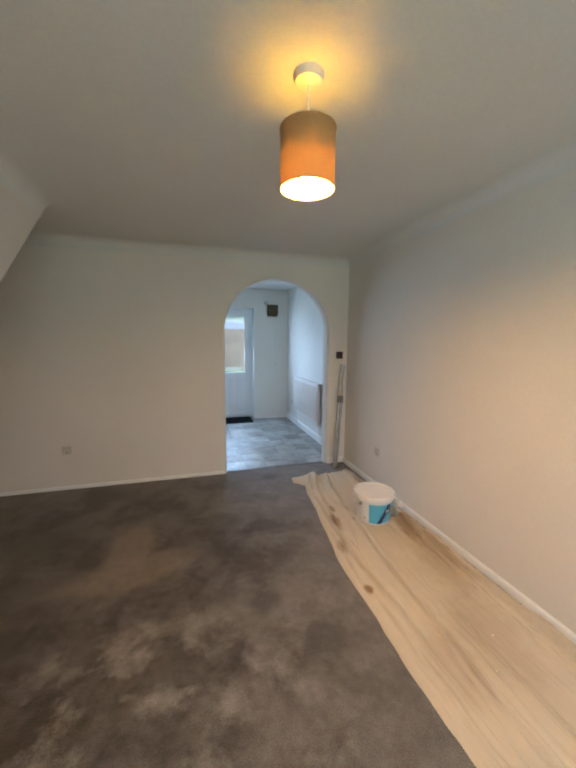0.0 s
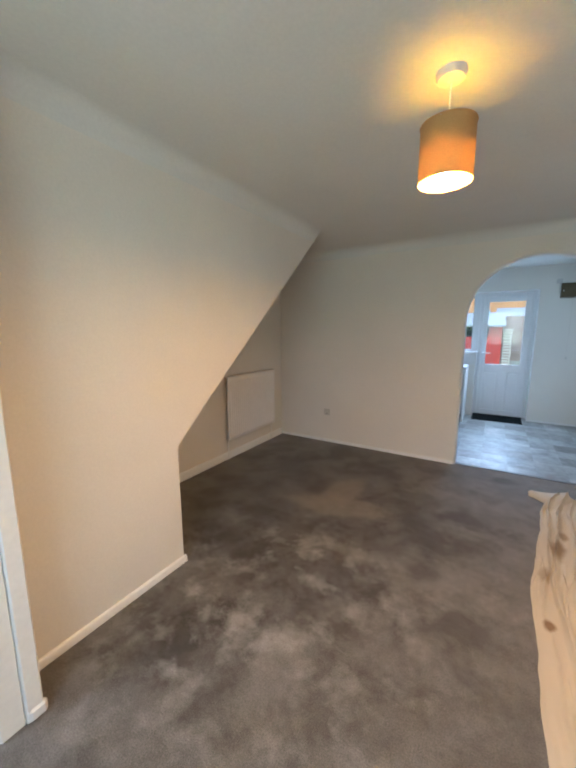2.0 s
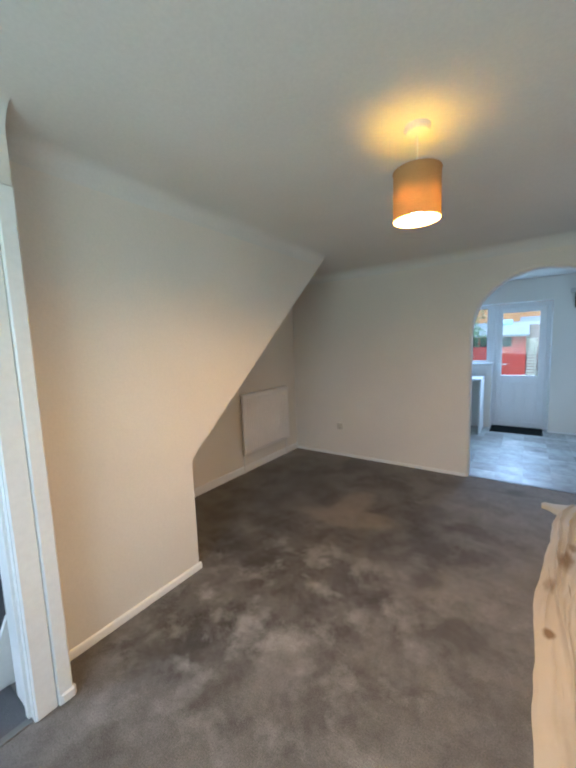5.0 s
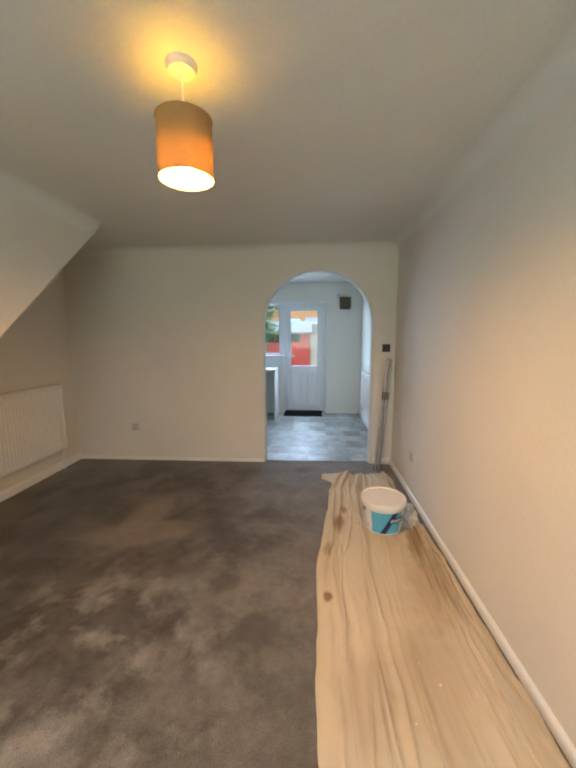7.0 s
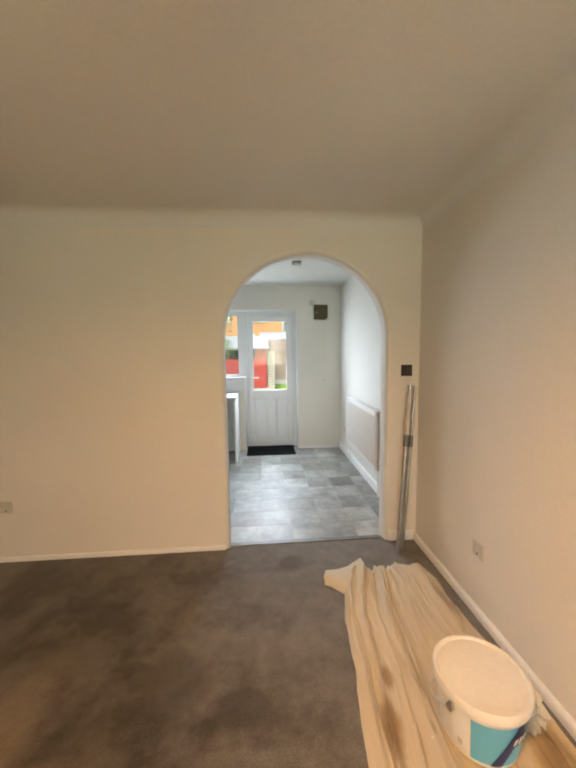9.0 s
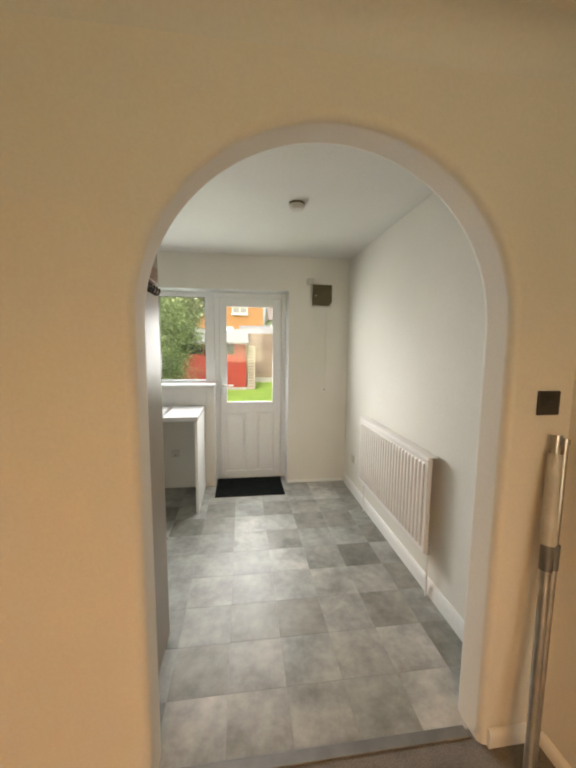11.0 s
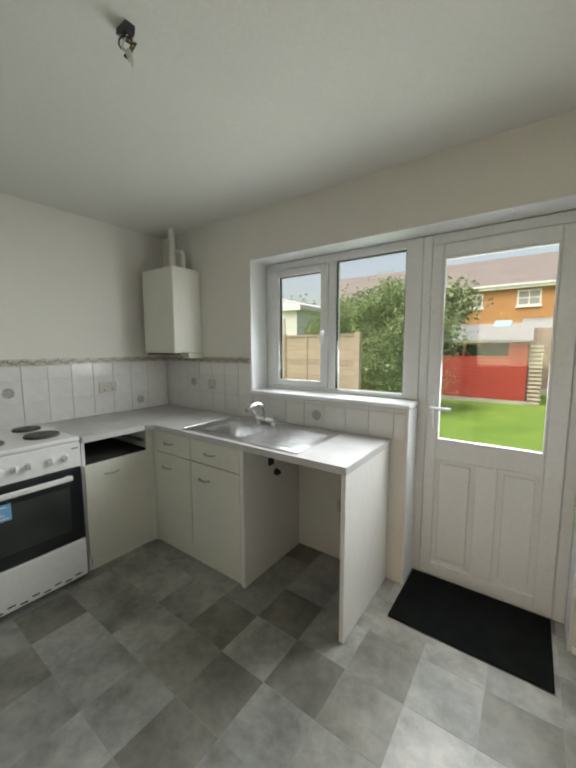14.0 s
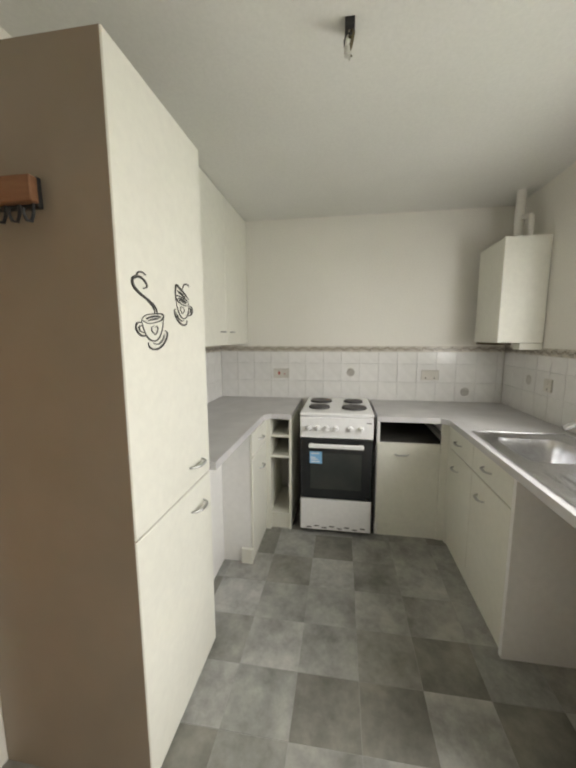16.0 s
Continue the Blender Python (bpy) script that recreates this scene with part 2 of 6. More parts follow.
def lawn_material():
    m, n, l, p = material("lawn_grass")
    a = ramp(n, l, noise_node(n, l, 0.9, 6), [(0.3, (0.19, 0.36, 0.055)), (0.7, (0.29, 0.48, 0.085))])
    b = ramp(n, l, noise_node(n, l, 45, 3), [(0.3, (0.75, 0.75, 0.7)), (0.7, (1, 1, 1))])
    l.new(mix(n, l, 1.0, a, b, "MULTIPLY"), p.inputs["Base Color"])
    p.inputs["Roughness"].default_value = 0.9
    bump(n, l, p, noise_node(n, l, 60, 3), 0.6, 0.03)
    return m


M_LAWN = lawn_material()


def glass_material():
    m, n, l, p = material("clear_pane")
    n.remove(p)
    out = n["Material Output"]
    tr, gl, fr, mx, pw, ad = (n.new(k) for k in ("ShaderNodeBsdfTransparent", "ShaderNodeBsdfGlossy", "ShaderNodeLayerWeight", "ShaderNodeMixShader", "ShaderNodeMath", "ShaderNodeMath"))
    tr.inputs[0].default_value = (0.95, 0.97, 0.96, 1)
    gl.inputs["Roughness"].default_value = 0.02
    pw.operation, ad.operation = "POWER", "MULTIPLY_ADD"
    pw.inputs[1].default_value, ad.inputs[1].default_value, ad.inputs[2].default_value = 4.0, 0.6, 0.03
    l.new(fr.outputs["Facing"], pw.inputs[0])
    l.new(pw.outputs[0], ad.inputs[0])
    l.new(ad.outputs[0], mx.inputs[0])
    l.new(tr.outputs[0], mx.inputs[1])
    l.new(gl.outputs[0], mx.inputs[2])
    l.new(mx.outputs[0], out.inputs[0])
    return m


M_GLASS = glass_material()


def blob(n, l, cx, cy, rx, ry, turn=0.0, soft=0.35, wobble=0.35, scale=3.0):
    """A soft-edged stain with an uneven outline, in metres on the floor."""
    co = n.new("ShaderNodeTexCoord")
    mp = n.new("ShaderNodeMapping")
    mp.vector_type = "TEXTURE"
    mp.inputs["Location"].default_value = (cx, cy, 0)
    mp.inputs["Rotation"].default_value = (0, 0, radians(turn))
    mp.inputs["Scale"].default_value = (rx, ry, 100)
    l.new(co.outputs["Object"], mp.inputs[0])
    ln = n.new("ShaderNodeVectorMath")
    ln.operation = "LENGTH"
    l.new(mp.outputs[0], ln.inputs[0])
    ad = n.new("ShaderNodeMath")
    ad.operation = "MULTIPLY_ADD"
    l.new(noise_node(n, l, scale, 5), ad.inputs[0])
    ad.inputs[1].default_value = wobble * 2
    l.new(ln.outputs["Value"], ad.inputs[2])
    mr = n.new("ShaderNodeMapRange")
    mr.interpolation_type = "SMOOTHSTEP"
    for k, v in zip(("From Min", "From Max", "To Min", "To Max"), (1 + wobble - soft, 1 + wobble + soft, 1, 0)):
        mr.inputs[k].default_value = v
    l.new(ad.outputs[0], mr.inputs[0])
    return mr.outputs[0]


def scaled(n, l, v, k):
    m = n.new("ShaderNodeMath")
    m.operation = "MULTIPLY"
    l.new(v, m.inputs[0])
    m.inputs[1].default_value = k
    return m.outputs[0]


def carpet_material():
    m, n, l, p = material("worn_grey_brown_carpet")
    base = ramp(n, l, noise_node(n, l, 1.6, 6), [(0.28, (0.173, 0.162, 0.147)), (0.72, (0.274, 0.256, 0.236))])
    cloudy = noise_node(n, l, 3.6, 5, None, 0.6)
    # dark trodden area by the stairs and the far wall
    dark = blob(n, l, 1.3, 4.1, 1.25, 1.5, 0, 0.5, 0.35, 2.2)
    base = mix(n, l, scaled(n, l, dark, 0.62), base, (0.055, 0.045, 0.034))
    murk = ramp(n, l, noise_node(n, l, 2.7, 6, None, 0.65), [(0.42, (1, 1, 1)), (0.56, (0, 0, 0))])
    near = n.new("ShaderNodeMath")
    near.operation = "MULTIPLY"
    l.new(murk, near.inputs[0])
    l.new(blob(n, l, 1.5, 3.9, 1.5, 1.9, 0, 0.5, 0.3, 1.5), near.inputs[1])
    base = mix(n, l, scaled(n, l, near.outputs[0], 0.8), base, (0.048, 0.038, 0.028))
    # pale patches, with the near floor's daylight partly painted into them
    pale_fac = ramp(n, l, cloudy, [(0.50, (0, 0, 0)), (0.66, (1, 1, 1))])
    zone = blob(n, l, 1.85, 2.7, 0.9, 0.85, 20, 0.6, 0.3, 2.5)
    mul = n.new("ShaderNodeMath")
    mul.operation = "MULTIPLY"
    l.new(pale_fac, mul.inputs[0])
    l.new(zone, mul.inputs[1])
    base = mix(n, l, scaled(n, l, mul.outputs[0], 0.95), base, (0.36, 0.345, 0.325))
    for patch in (blob(n, l, 1.76, 4.05, 0.40, 0.17, 12, 0.3, 0.4, 5.0), blob(n, l, 1.70, 4.32, 0.16, 0.30, -8, 0.35, 0.4, 5.0)):
        base = mix(n, l, scaled(n, l, patch, 0.75), base, (0.235, 0.20, 0.158))
    for cx, cy, r in ((2.55, 3.55, 0.09), (1.05, 4.55, 0.22), (1.35, 3.55, 0.16), (2.35, 4.5, 0.2), (3.0, 5.35, 0.1)):
        base = mix(n, l, scaled(n, l, blob(n, l, cx, cy, r, r * 0.8, 30, 0.5, 0.4, 6.0), 0.5), base, (0.05, 0.043, 0.036))
    mott = ramp(n, l, noise_node(n, l, 11, 6, None, 0.7), [(0.3, (0.72, 0.71, 0.70)), (0.7, (1.12, 1.12, 1.12))])
    base = mix(n, l, 1.0, base, mott, "MULTIPLY")
    pile = noise_node(n, l, 170, 3)
    tone = ramp(n, l, pile, [(0.3, (0.6, 0.6, 0.6)), (0.7, (1.05, 1.05, 1.05))])
    l.new(mix(n, l, 1.0, base, tone, "MULTIPLY"), p.inputs["Base Color"])
    p.inputs["Roughness"].default_value = 0.95
    p.inputs["Specular IOR Level"].default_value = 0.15
    p.inputs["Sheen Weight"].default_value = 0.25
    bump(n, l, p, pile, 0.7, 0.006)
    return m


M_CARPET = carpet_material()


def cloth_material():
    m, n, l, p = material("stained_cotton_dust_sheet")
    base = ramp(n, l, noise_node(n, l, 2.2, 5, (1.6, 0.6, 1)), [(0.3, (0.54, 0.465, 0.345)), (0.72, (0.65, 0.57, 0.44))])
    for cx, cy, rx, ry, k in ((3.175, 3.455, 0.025, 0.035, 0.8), (3.30, 4.22, 0.04, 0.12, 0.65), (3.36, 4.45, 0.025, 0.06, 0.6), (3.78, 3.55, 0.12, 0.28, 0.3),
                              (3.82, 4.0, 0.05, 0.2, 0.55), (3.30, 2.9, 0.10, 0.18, 0.22), (3.62, 3.0, 0.16, 0.25, 0.2), (3.2, 3.9, 0.03, 0.08, 0.45), (3.85, 2.3, 0.05, 0.05, 0.35)):
        base = mix(n, l, scaled(n, l, blob(n, l, cx, cy, rx, ry, -8, 0.5, 0.5, 14.0), k), base, (0.19, 0.095, 0.025))
    # long streaks down the creases: dirt, darkened to paint the folds' shade too
    streak = ramp(n, l, noise_node(n, l, 1.0, 5, (46, 1.5, 1), 0.55), [(0.60, (0, 0, 0)), (0.65, (1, 1, 1))])
    where = ramp(n, l, noise_node(n, l, 1.4, 3), [(0.47, (0, 0, 0)), (0.66, (1, 1, 1))])
    both = mix(n, l, 1.0, streak, where, "MULTIPLY")
    base = mix(n, l, scaled(n, l, both, 0.7), base, (0.17, 0.105, 0.05))
    vor = n.new("ShaderNodeTexVoronoi")
    co = n.new("ShaderNodeTexCoord")
    vor.inputs["Scale"].default_value = 7
    l.new(co.outputs["Object"], vor.inputs["Vector"])
    drip = ramp(n, l, vor.outputs["Distance"], [(0.035, (1, 1, 1)), (0.05, (0, 0, 0))])
    base = mix(n, l, drip, base, (0.72, 0.68, 0.58))
    weave = noise_node(n, l, 300, 2)
    l.new(base, p.inputs["Base Color"])
    p.inputs["Roughness"].default_value = 0.9
    p.inputs["Specular IOR Level"].default_value = 0.2
    bump(n, l, p, weave, 0.25, 0.002)
    return m


M_CLOTH = cloth_material()


def floor_tile_material():
    m, n, l, p = material("grey_stone_effect_vinyl")
    info = n.new("ShaderNodeObjectInfo")
    geo = n.new("ShaderNodeNewGeometry")
    shift = n.new("ShaderNodeMath")
    shift.operation = "MULTIPLY"
    l.new(info.outputs["Random"], shift.inputs[0])
    shift.inputs[1].default_value = 40.0
    move = n.new("ShaderNodeVectorMath")
    l.new(geo.outputs["Position"], move.inputs[0])
    l.new(shift.outputs[0], move.inputs[1])

    def cloud_noise(scale, detail, rough):
        tex = n.new("ShaderNodeTexNoise")
        tex.inputs["Scale"].default_value, tex.inputs["Detail"].default_value, tex.inputs["Roughness"].default_value = scale, detail, rough
        l.new(move.outputs[0], tex.inputs["Vector"])
        return tex.outputs["Fac"]

    tint = ramp(n, l, info.outputs["Random"], [(0, (0.185, 0.18, 0.16)), (0.25, (0.265, 0.26, 0.235)), (0.55, (0.30, 0.305, 0.29)), (0.8, (0.335, 0.33, 0.31)), (1, (0.40, 0.40, 0.385))])
    cloud = ramp(n, l, cloud_noise(5.0, 6, 0.6), [(0.3, (0.62, 0.62, 0.60)), (0.5, (0.98, 0.98, 0.97)), (0.7, (1.32, 1.3, 1.27))])
    vein = ramp(n, l, cloud_noise(20, 6, 0.7), [(0.3, (0.86, 0.86, 0.86)), (0.65, (1, 1, 1))])
    l.new(mix(n, l, 1.0, mix(n, l, 1.0, tint, cloud, "MULTIPLY"), vein, "MULTIPLY"), p.inputs["Base Color"])
    rr = n.new("ShaderNodeMapRange")
    rr.inputs["To Min"].default_value, rr.inputs["To Max"].default_value = 0.36, 0.52
    l.new(noise_node(n, l, 9, 4), rr.inputs[0])
    l.new(rr.outputs[0], p.inputs["Roughness"])
    bump(n, l, p, noise_node(n, l, 60, 3), 0.08, 0.003)
    return m


M_FLOORTILE = floor_tile_material()
M_FLOORJOINT = surface("vinyl_joint", (0.29, 0.29, 0.275), (0.38, 0.38, 0.365), 6, 60, 0.5)


def shade_material(name, c1, c2, through_light):
    """A woven cloth that lets a little light through."""
    m, n, l, p = material(name)
    out = n["Material Output"]
    weave = noise_node(n, l, 140, 2, (1, 1, 3))
    col = ramp(n, l, weave, [(0.3, c1), (0.7, c2)])
    l.new(col, p.inputs["Base Color"])
    p.inputs["Roughness"].default_value = 0.9
    tl = n.new("ShaderNodeBsdfTranslucent")
    l.new(col, tl.inputs[0])
    mx = n.new("ShaderNodeMixShader")
    mx.inputs[0].default_value = through_light
    l.new(p.outputs[0], mx.inputs[1])
    l.new(tl.outputs[0], mx.inputs[2])
    l.new(mx.outputs[0], out.inputs[0])
    return m


M_SHADE = shade_material("orange_brown_fabric_shade", (0.41, 0.225, 0.075), (0.47, 0.265, 0.095), 0.07)
# amber chosen to yellow the light bounced up to the ceiling
M_GLOWTINT = shade_material("amber_glow_tint", (0.46, 0.42, 0.05), (0.50, 0.45, 0.06), 0.16)
M_BULB, _n, _l, _p = material("lit_bulb_glass")
_p.inputs["Emission Color"].default_value = (1.0, 0.82, 0.5, 1)
_p.inputs["Emission Strength"].default_value = 14.0


# ---- mesh helpers ----
def box(bm, x0, x1, y0, y1, z0, z1, bevel=0.0, seg=1):
    r = bmesh.ops.create_cube(bm, size=1.0, matrix=Matrix.Translation(((x0 + x1) / 2, (y0 + y1) / 2, (z0 + z1) / 2)) @ Matrix.Diagonal((x1 - x0, y1 - y0, z1 - z0, 1)))
    if bevel:
        edges = {e for v in r["verts"] for e in v.link_edges}
        bmesh.ops.bevel(bm, geom=list(edges), offset=bevel, segments=seg, affect="EDGES", profile=0.5)
    return bm


def boxes(*rows, bevel=0.0):
    bm = bmesh.new()
    for r in rows:
        box(bm, *r, bevel=bevel)
    return bm


def rod(bm, a, b, r0, r1=None, seg=12):
    a, b = Vector(a), Vector(b)
    m = Matrix.Translation((a + b) / 2) @ (b - a).to_track_quat("Z", "Y").to_matrix().to_4x4()
    bmesh.ops.create_cone(bm, cap_ends=True, segments=seg, radius1=r0, radius2=r0 if r1 is None else r1, depth=(b - a).length, matrix=m)
    return bm


def tube(bm, pts, r, seg=8):
    """A bent round bar through the points; r: one radius, or one for each point."""
    pts = [Vector(p) for p in pts]
    radii = r if isinstance(r, (list, tuple)) else [r] * len(pts)
    rings, ref = [], None
    for i, p in enumerate(pts):
        d = (pts[min(i + 1, len(pts) - 1)] - pts[max(i - 1, 0)]).normalized()
        if ref is None:
            ref = d.orthogonal().normalized()
        ref = (ref - d * ref.dot(d)).normalized()
        side = d.cross(ref)
        rings.append([bm.verts.new(p + radii[i] * (math.cos(k * math.tau / seg) * ref + math.sin(k * math.tau / seg) * side)) for k in range(seg)])
    for a, b in zip(rings, rings[1:]):
        for k in range(seg):
            bm.faces.new((a[k], a[(k + 1) % seg], b[(k + 1) % seg], b[k]))
    bm.faces.new(rings[0][::-1])
    bm.faces.new(rings[-1])
    return bm


def lathe(bm, cx, cy, profile, seg=32, close=False):
    """profile: radius and height, from one end to the other."""
    rings = [[bm.verts.new((cx + r * math.cos(k * math.tau / seg), cy + r * math.sin(k * math.tau / seg), z)) for k in range(seg)] for r, z in profile]
    for a, b in zip(rings, rings[1:]):
        for k in range(seg):
            bm.faces.new((a[k], a[(k + 1) % seg], b[(k + 1) % seg], b[k]))
    if close:
        bm.faces.new(rings[0][::-1])
        bm.faces.new(rings[-1])
    return bm


def prism(outline, axis, v0, v1):
    """A flat outline pushed through from v0 to v1 along an axis; the outline gives the other two, in order."""
    bm = bmesh.new()

    def at(a, b, v):
        return {"x": (v, a, b), "y": (a, v, b), "z": (a, b, v)}[axis]

    front = [bm.verts.new(at(a, b, v0)) for a, b in outline]
    back = [bm.verts.new(at(a, b, v1)) for a, b in outline]
    bm.faces.new(front)
    bm.faces.new(back[::-1])
    for i in range(len(outline)):
        j = (i + 1) % len(outline)
        bm.faces.new((front[j], front[i], back[i], back[j]))
    bmesh.ops.recalc_face_normals(bm, faces=bm.faces)
    return bm


def mesh_of(name, bm, mat, smooth=True):
    me = bpy.data.meshes.new(name)
    bmesh.ops.recalc_face_normals(bm, faces=bm.faces)
    bm.to_mesh(me)
    bm.free()
    me.materials.append(mat)
    if smooth:
        me.polygons.foreach_set("use_smooth", [True] * len(me.polygons))
        me.set_sharp_from_angle(angle=radians(35))
    return me


def origin_of(ob):
    at = Vector((0, 0, 0))
    while ob:
        at += ob.location
        ob = ob.parent
    return at


def part(name, bm, mat, parent, label=""):
    """A bmesh given in world coordinates, linked as one mesh under a thing or a part."""
    bmesh.ops.translate(bm, verts=bm.verts, vec=-origin_of(parent))
    ob = new(name, mesh_of(name, bm, mat))
    ob.parent = parent
    return tagged(ob, label)


def thing(name, at, label, category, group=""):
    ob = new(name)
    ob.empty_display_size = 0.1
    ob.location = at
    return tagged(ob, label, category, group)


def single(name, bm, mat, label, category, group="", kind=""):
    return tagged(new(name, mesh_of(name, bm, mat)), label, category, group, kind)


def structure(name, bm, mat, label=""):
    return tagged(new(name, mesh_of(name, bm, mat)), label, "", "", "structure")


def soften(ob, width=0.006, seg=2):
    mod = ob.modifiers.new("soft_edges", "BEVEL")
    mod.width, mod.segments, mod.limit_method, mod.angle_limit = width, seg, "ANGLE", radians(50)


# ---- plan, in metres ----
CEIL = 2.49
XL, XR = 0.2, 4.015          # outer side walls
YP, YK = 5.575, 5.73         # partition, living side and kitchen side
YF, YO = 8.21, 8.50          # garden wall, inside and outside
YB = 0.1                     # front of the house, behind the walk
XS, XD = 1.17, 1.37          # stair wall and door wall, room side
OUT = -0.22                  # garden ground

structure("floor_living_room", boxes((XL - 0.2, XR + 0.2, YB - 0.2, YP + 0.06, -0.12, 0.0)), M_CARPET, "worn grey-brown carpet with dark and pale stains")
floor_kitchen = structure("floor_kitchen", boxes((XL - 0.2, XR + 0.2, YP + 0.062, YO, -0.12, -0.0007)), M_FLOORJOINT, "grey stone-effect vinyl tile floor")
structure("ceiling", boxes((XD - 0.1, XR + 0.2, YB - 0.2, YP + 0.05, CEIL, CEIL + 0.12), (XL - 0.2, XD - 0.1, 2.0, YP + 0.05, CEIL, CEIL + 0.12), (XL - 0.2, XR + 0.2, YP + 0.05, YO, CEIL, CEIL + 0.12)), M_CEIL, "off-white painted ceiling")
structure("ceiling_hall", boxes((XL - 0.2, XD - 0.1, YB - 0.2, 2.0, 2.6, 2.7)), M_CEIL, "off-white painted hall ceiling")

arch = [(3.147 - 0.613 * math.cos(a), 1.62 + 0.6 * math.sin(a)) for a in (i * math.pi / 40 for i in range(41))]
wall_partition = structure("wall_partition", prism([(XL - 0.1, -0.06), (2.534, -0.06)] + arch + [(3.76, -0.06), (XR + 0.1, -0.06), (XR + 0.1, CEIL + 0.06), (XL - 0.1, CEIL + 0.06)], "y", YP, YK), M_WALL, "beige painted wall with a round-arched opening")
soften(wall_partition, 0.03, 5)
wall_garden = structure("wall_garden", prism([(XL - 0.2, OUT), (2.54, OUT), (2.54, 1.105), (1.31, 1.105), (1.31, 2.14), (3.355, 2.14), (3.355, OUT), (XR + 0.2, OUT), (XR + 0.2, CEIL + 0.12), (XL - 0.2, CEIL + 0.12)], "y", YF, YO), M_KWALL, "cream painted wall with a window and a garden door")
wall_right = structure("wall_right", boxes((XR, XR + 0.2, YB - 0.2, YK - 0.06, -0.1, CEIL)), M_WALL, "beige painted side wall")
structure("wall_right_kitchen", boxes((XR, XR + 0.2, YK - 0.06, YF, -0.1, CEIL)), M_KWALL, "cream painted kitchen side wall")
structure("wall_left", boxes((XL - 0.2, XL, YB - 0.2, YK - 0.06, -0.1, 5.0)), M_WALL, "beige painted side wall under the stairs")
wall_left_kitchen = structure("wall_left_kitchen", boxes((XL - 0.2, XL, YK - 0.06, YF, -0.1, CEIL)), M_KWALL, "cream painted kitchen wall above tiles")
# front of the house: a plain wall with a window opening and the hall's door opening
structure("wall_front", boxes((XL - 0.2, 0.45, YB - 0.2, YB, -0.1, 2.6), (0.45, 1.05, YB - 0.2, YB, 2.05, 2.6), (1.05, 1.8, YB - 0.2, YB, -0.1, 2.6), (1.8, 3.6, YB - 0.2, YB, -0.1, 0.95), (1.8, 3.6, YB - 0.2, YB, 2.15, 2.6), (3.6, XR + 0.2, YB - 0.2, YB, -0.1, 2.6)), M_WALL)
# stair wall with its raking lower edge
KNEE_Y, KNEE_Z, RAKE_Y = 2.845, 0.8, 4.79
wall_stair = structure("wall_stair", prism([(1.93, 0), (KNEE_Y, 0), (KNEE_Y, KNEE_Z), (RAKE_Y, CEIL), (1.93, CEIL)], "x", XS - 0.09, XS), M_WALL, "beige painted wall with a raking edge under the stairs")
structure("wall_under_stairs", boxes((XL, XS - 0.09, KNEE_Y - 0.09, KNEE_Y, 0, KNEE_Z)), M_WALL)
structure("ceiling_under_stairs", prism([(KNEE_Y - 0.09, KNEE_Z), (KNEE_Y, KNEE_Z), (RAKE_Y, CEIL), (RAKE_Y - 0.1, CEIL)], "x", XL, XS - 0.09), M_WALL, "sloping soffit under the stairs")
structure("wall_hall_door", boxes((XD - 0.2, XD, 1.80, 1.93, 0, CEIL), (XD - 0.1, XD, 1.0, 1.80, 2.14, CEIL), (XD - 0.1, XD, YB, 1.0, 0, CEIL)), M_WALL, "beige painted wall round the hall doorway")
structure("wall_landing", boxes((XL, XS - 0.09, 4.9, 5.0, CEIL + 0.12, 5.0), (XS - 0.09, XS, 2.0, 5.0, CEIL + 0.12, 5.0), (XL - 0.2, XS, 1.9, 5.0, 5.0, 5.1), (XL - 0.2, XS, 1.9, 2.0, 2.7, 5.0)), M_WALL)


def skirting(name, axis, at, face, a0, a1, h=0.075, d=0.016):
    """A rounded skirting board along a wall; face: the side into the room."""
    prof = [(0, 0), (d, 0), (d, h * 0.72), (d * 0.75, h * 0.9), (d * 0.35, h), (0, h)]
    if axis == "y":
        bm = prism([(at + face * u, v) for u, v in prof], "y", a0, a1)
    else:
        bm = prism([(at + face * u, v) for u, v in prof], "x", a0, a1)
    return structure(name, bm, M_GLOSSW, "white gloss skirting board")


skirting("baseboard_1", "y", XR, -1, YB, YP - 0.02, 0.052, 0.02)
skirting("baseboard_2", "y", XS, 1, 1.935, KNEE_Y + 0.014, 0.045)
skirting("baseboard_3", "x", YP, -1, XL + 0.02, 2.505, 0.035, 0.012)
skirting("baseboard_4", "x", YP, -1, 3.79, XR - 0.022, 0.075, 0.014)
skirting("baseboard_5", "y", XL, 1, KNEE_Y, YP - 0.015, 0.085, 0.018)
skirting("baseboard_6", "y", XR, -1, YK, YF - 0.02, 0.10, 0.02)
skirting("baseboard_7", "x", YF, -1, 3.36, XR - 0.022, 0.03, 0.01)
structure("trim_threshold", boxes((2.53, 3.74, YP + 0.03, YP + 0.075, 0.0, 0.006), bevel=0.002), M_THRESH, "worn metal carpet strip")



def cove(name, axis, at, face, a0, a1, r=0.10):
    """Concave plaster coving between a wall and the ceiling."""
    arc = [(face * r * (1 - math.cos(k * math.pi / 16)), -r * (1 - math.sin(k * math.pi / 16))) for k in range(9)]
    pts = [(at, CEIL)] + [(at + u, CEIL + v) for u, v in arc]
    return structure(name, prism(pts, axis, a0, a1), M_CEIL, "plain plaster coving")


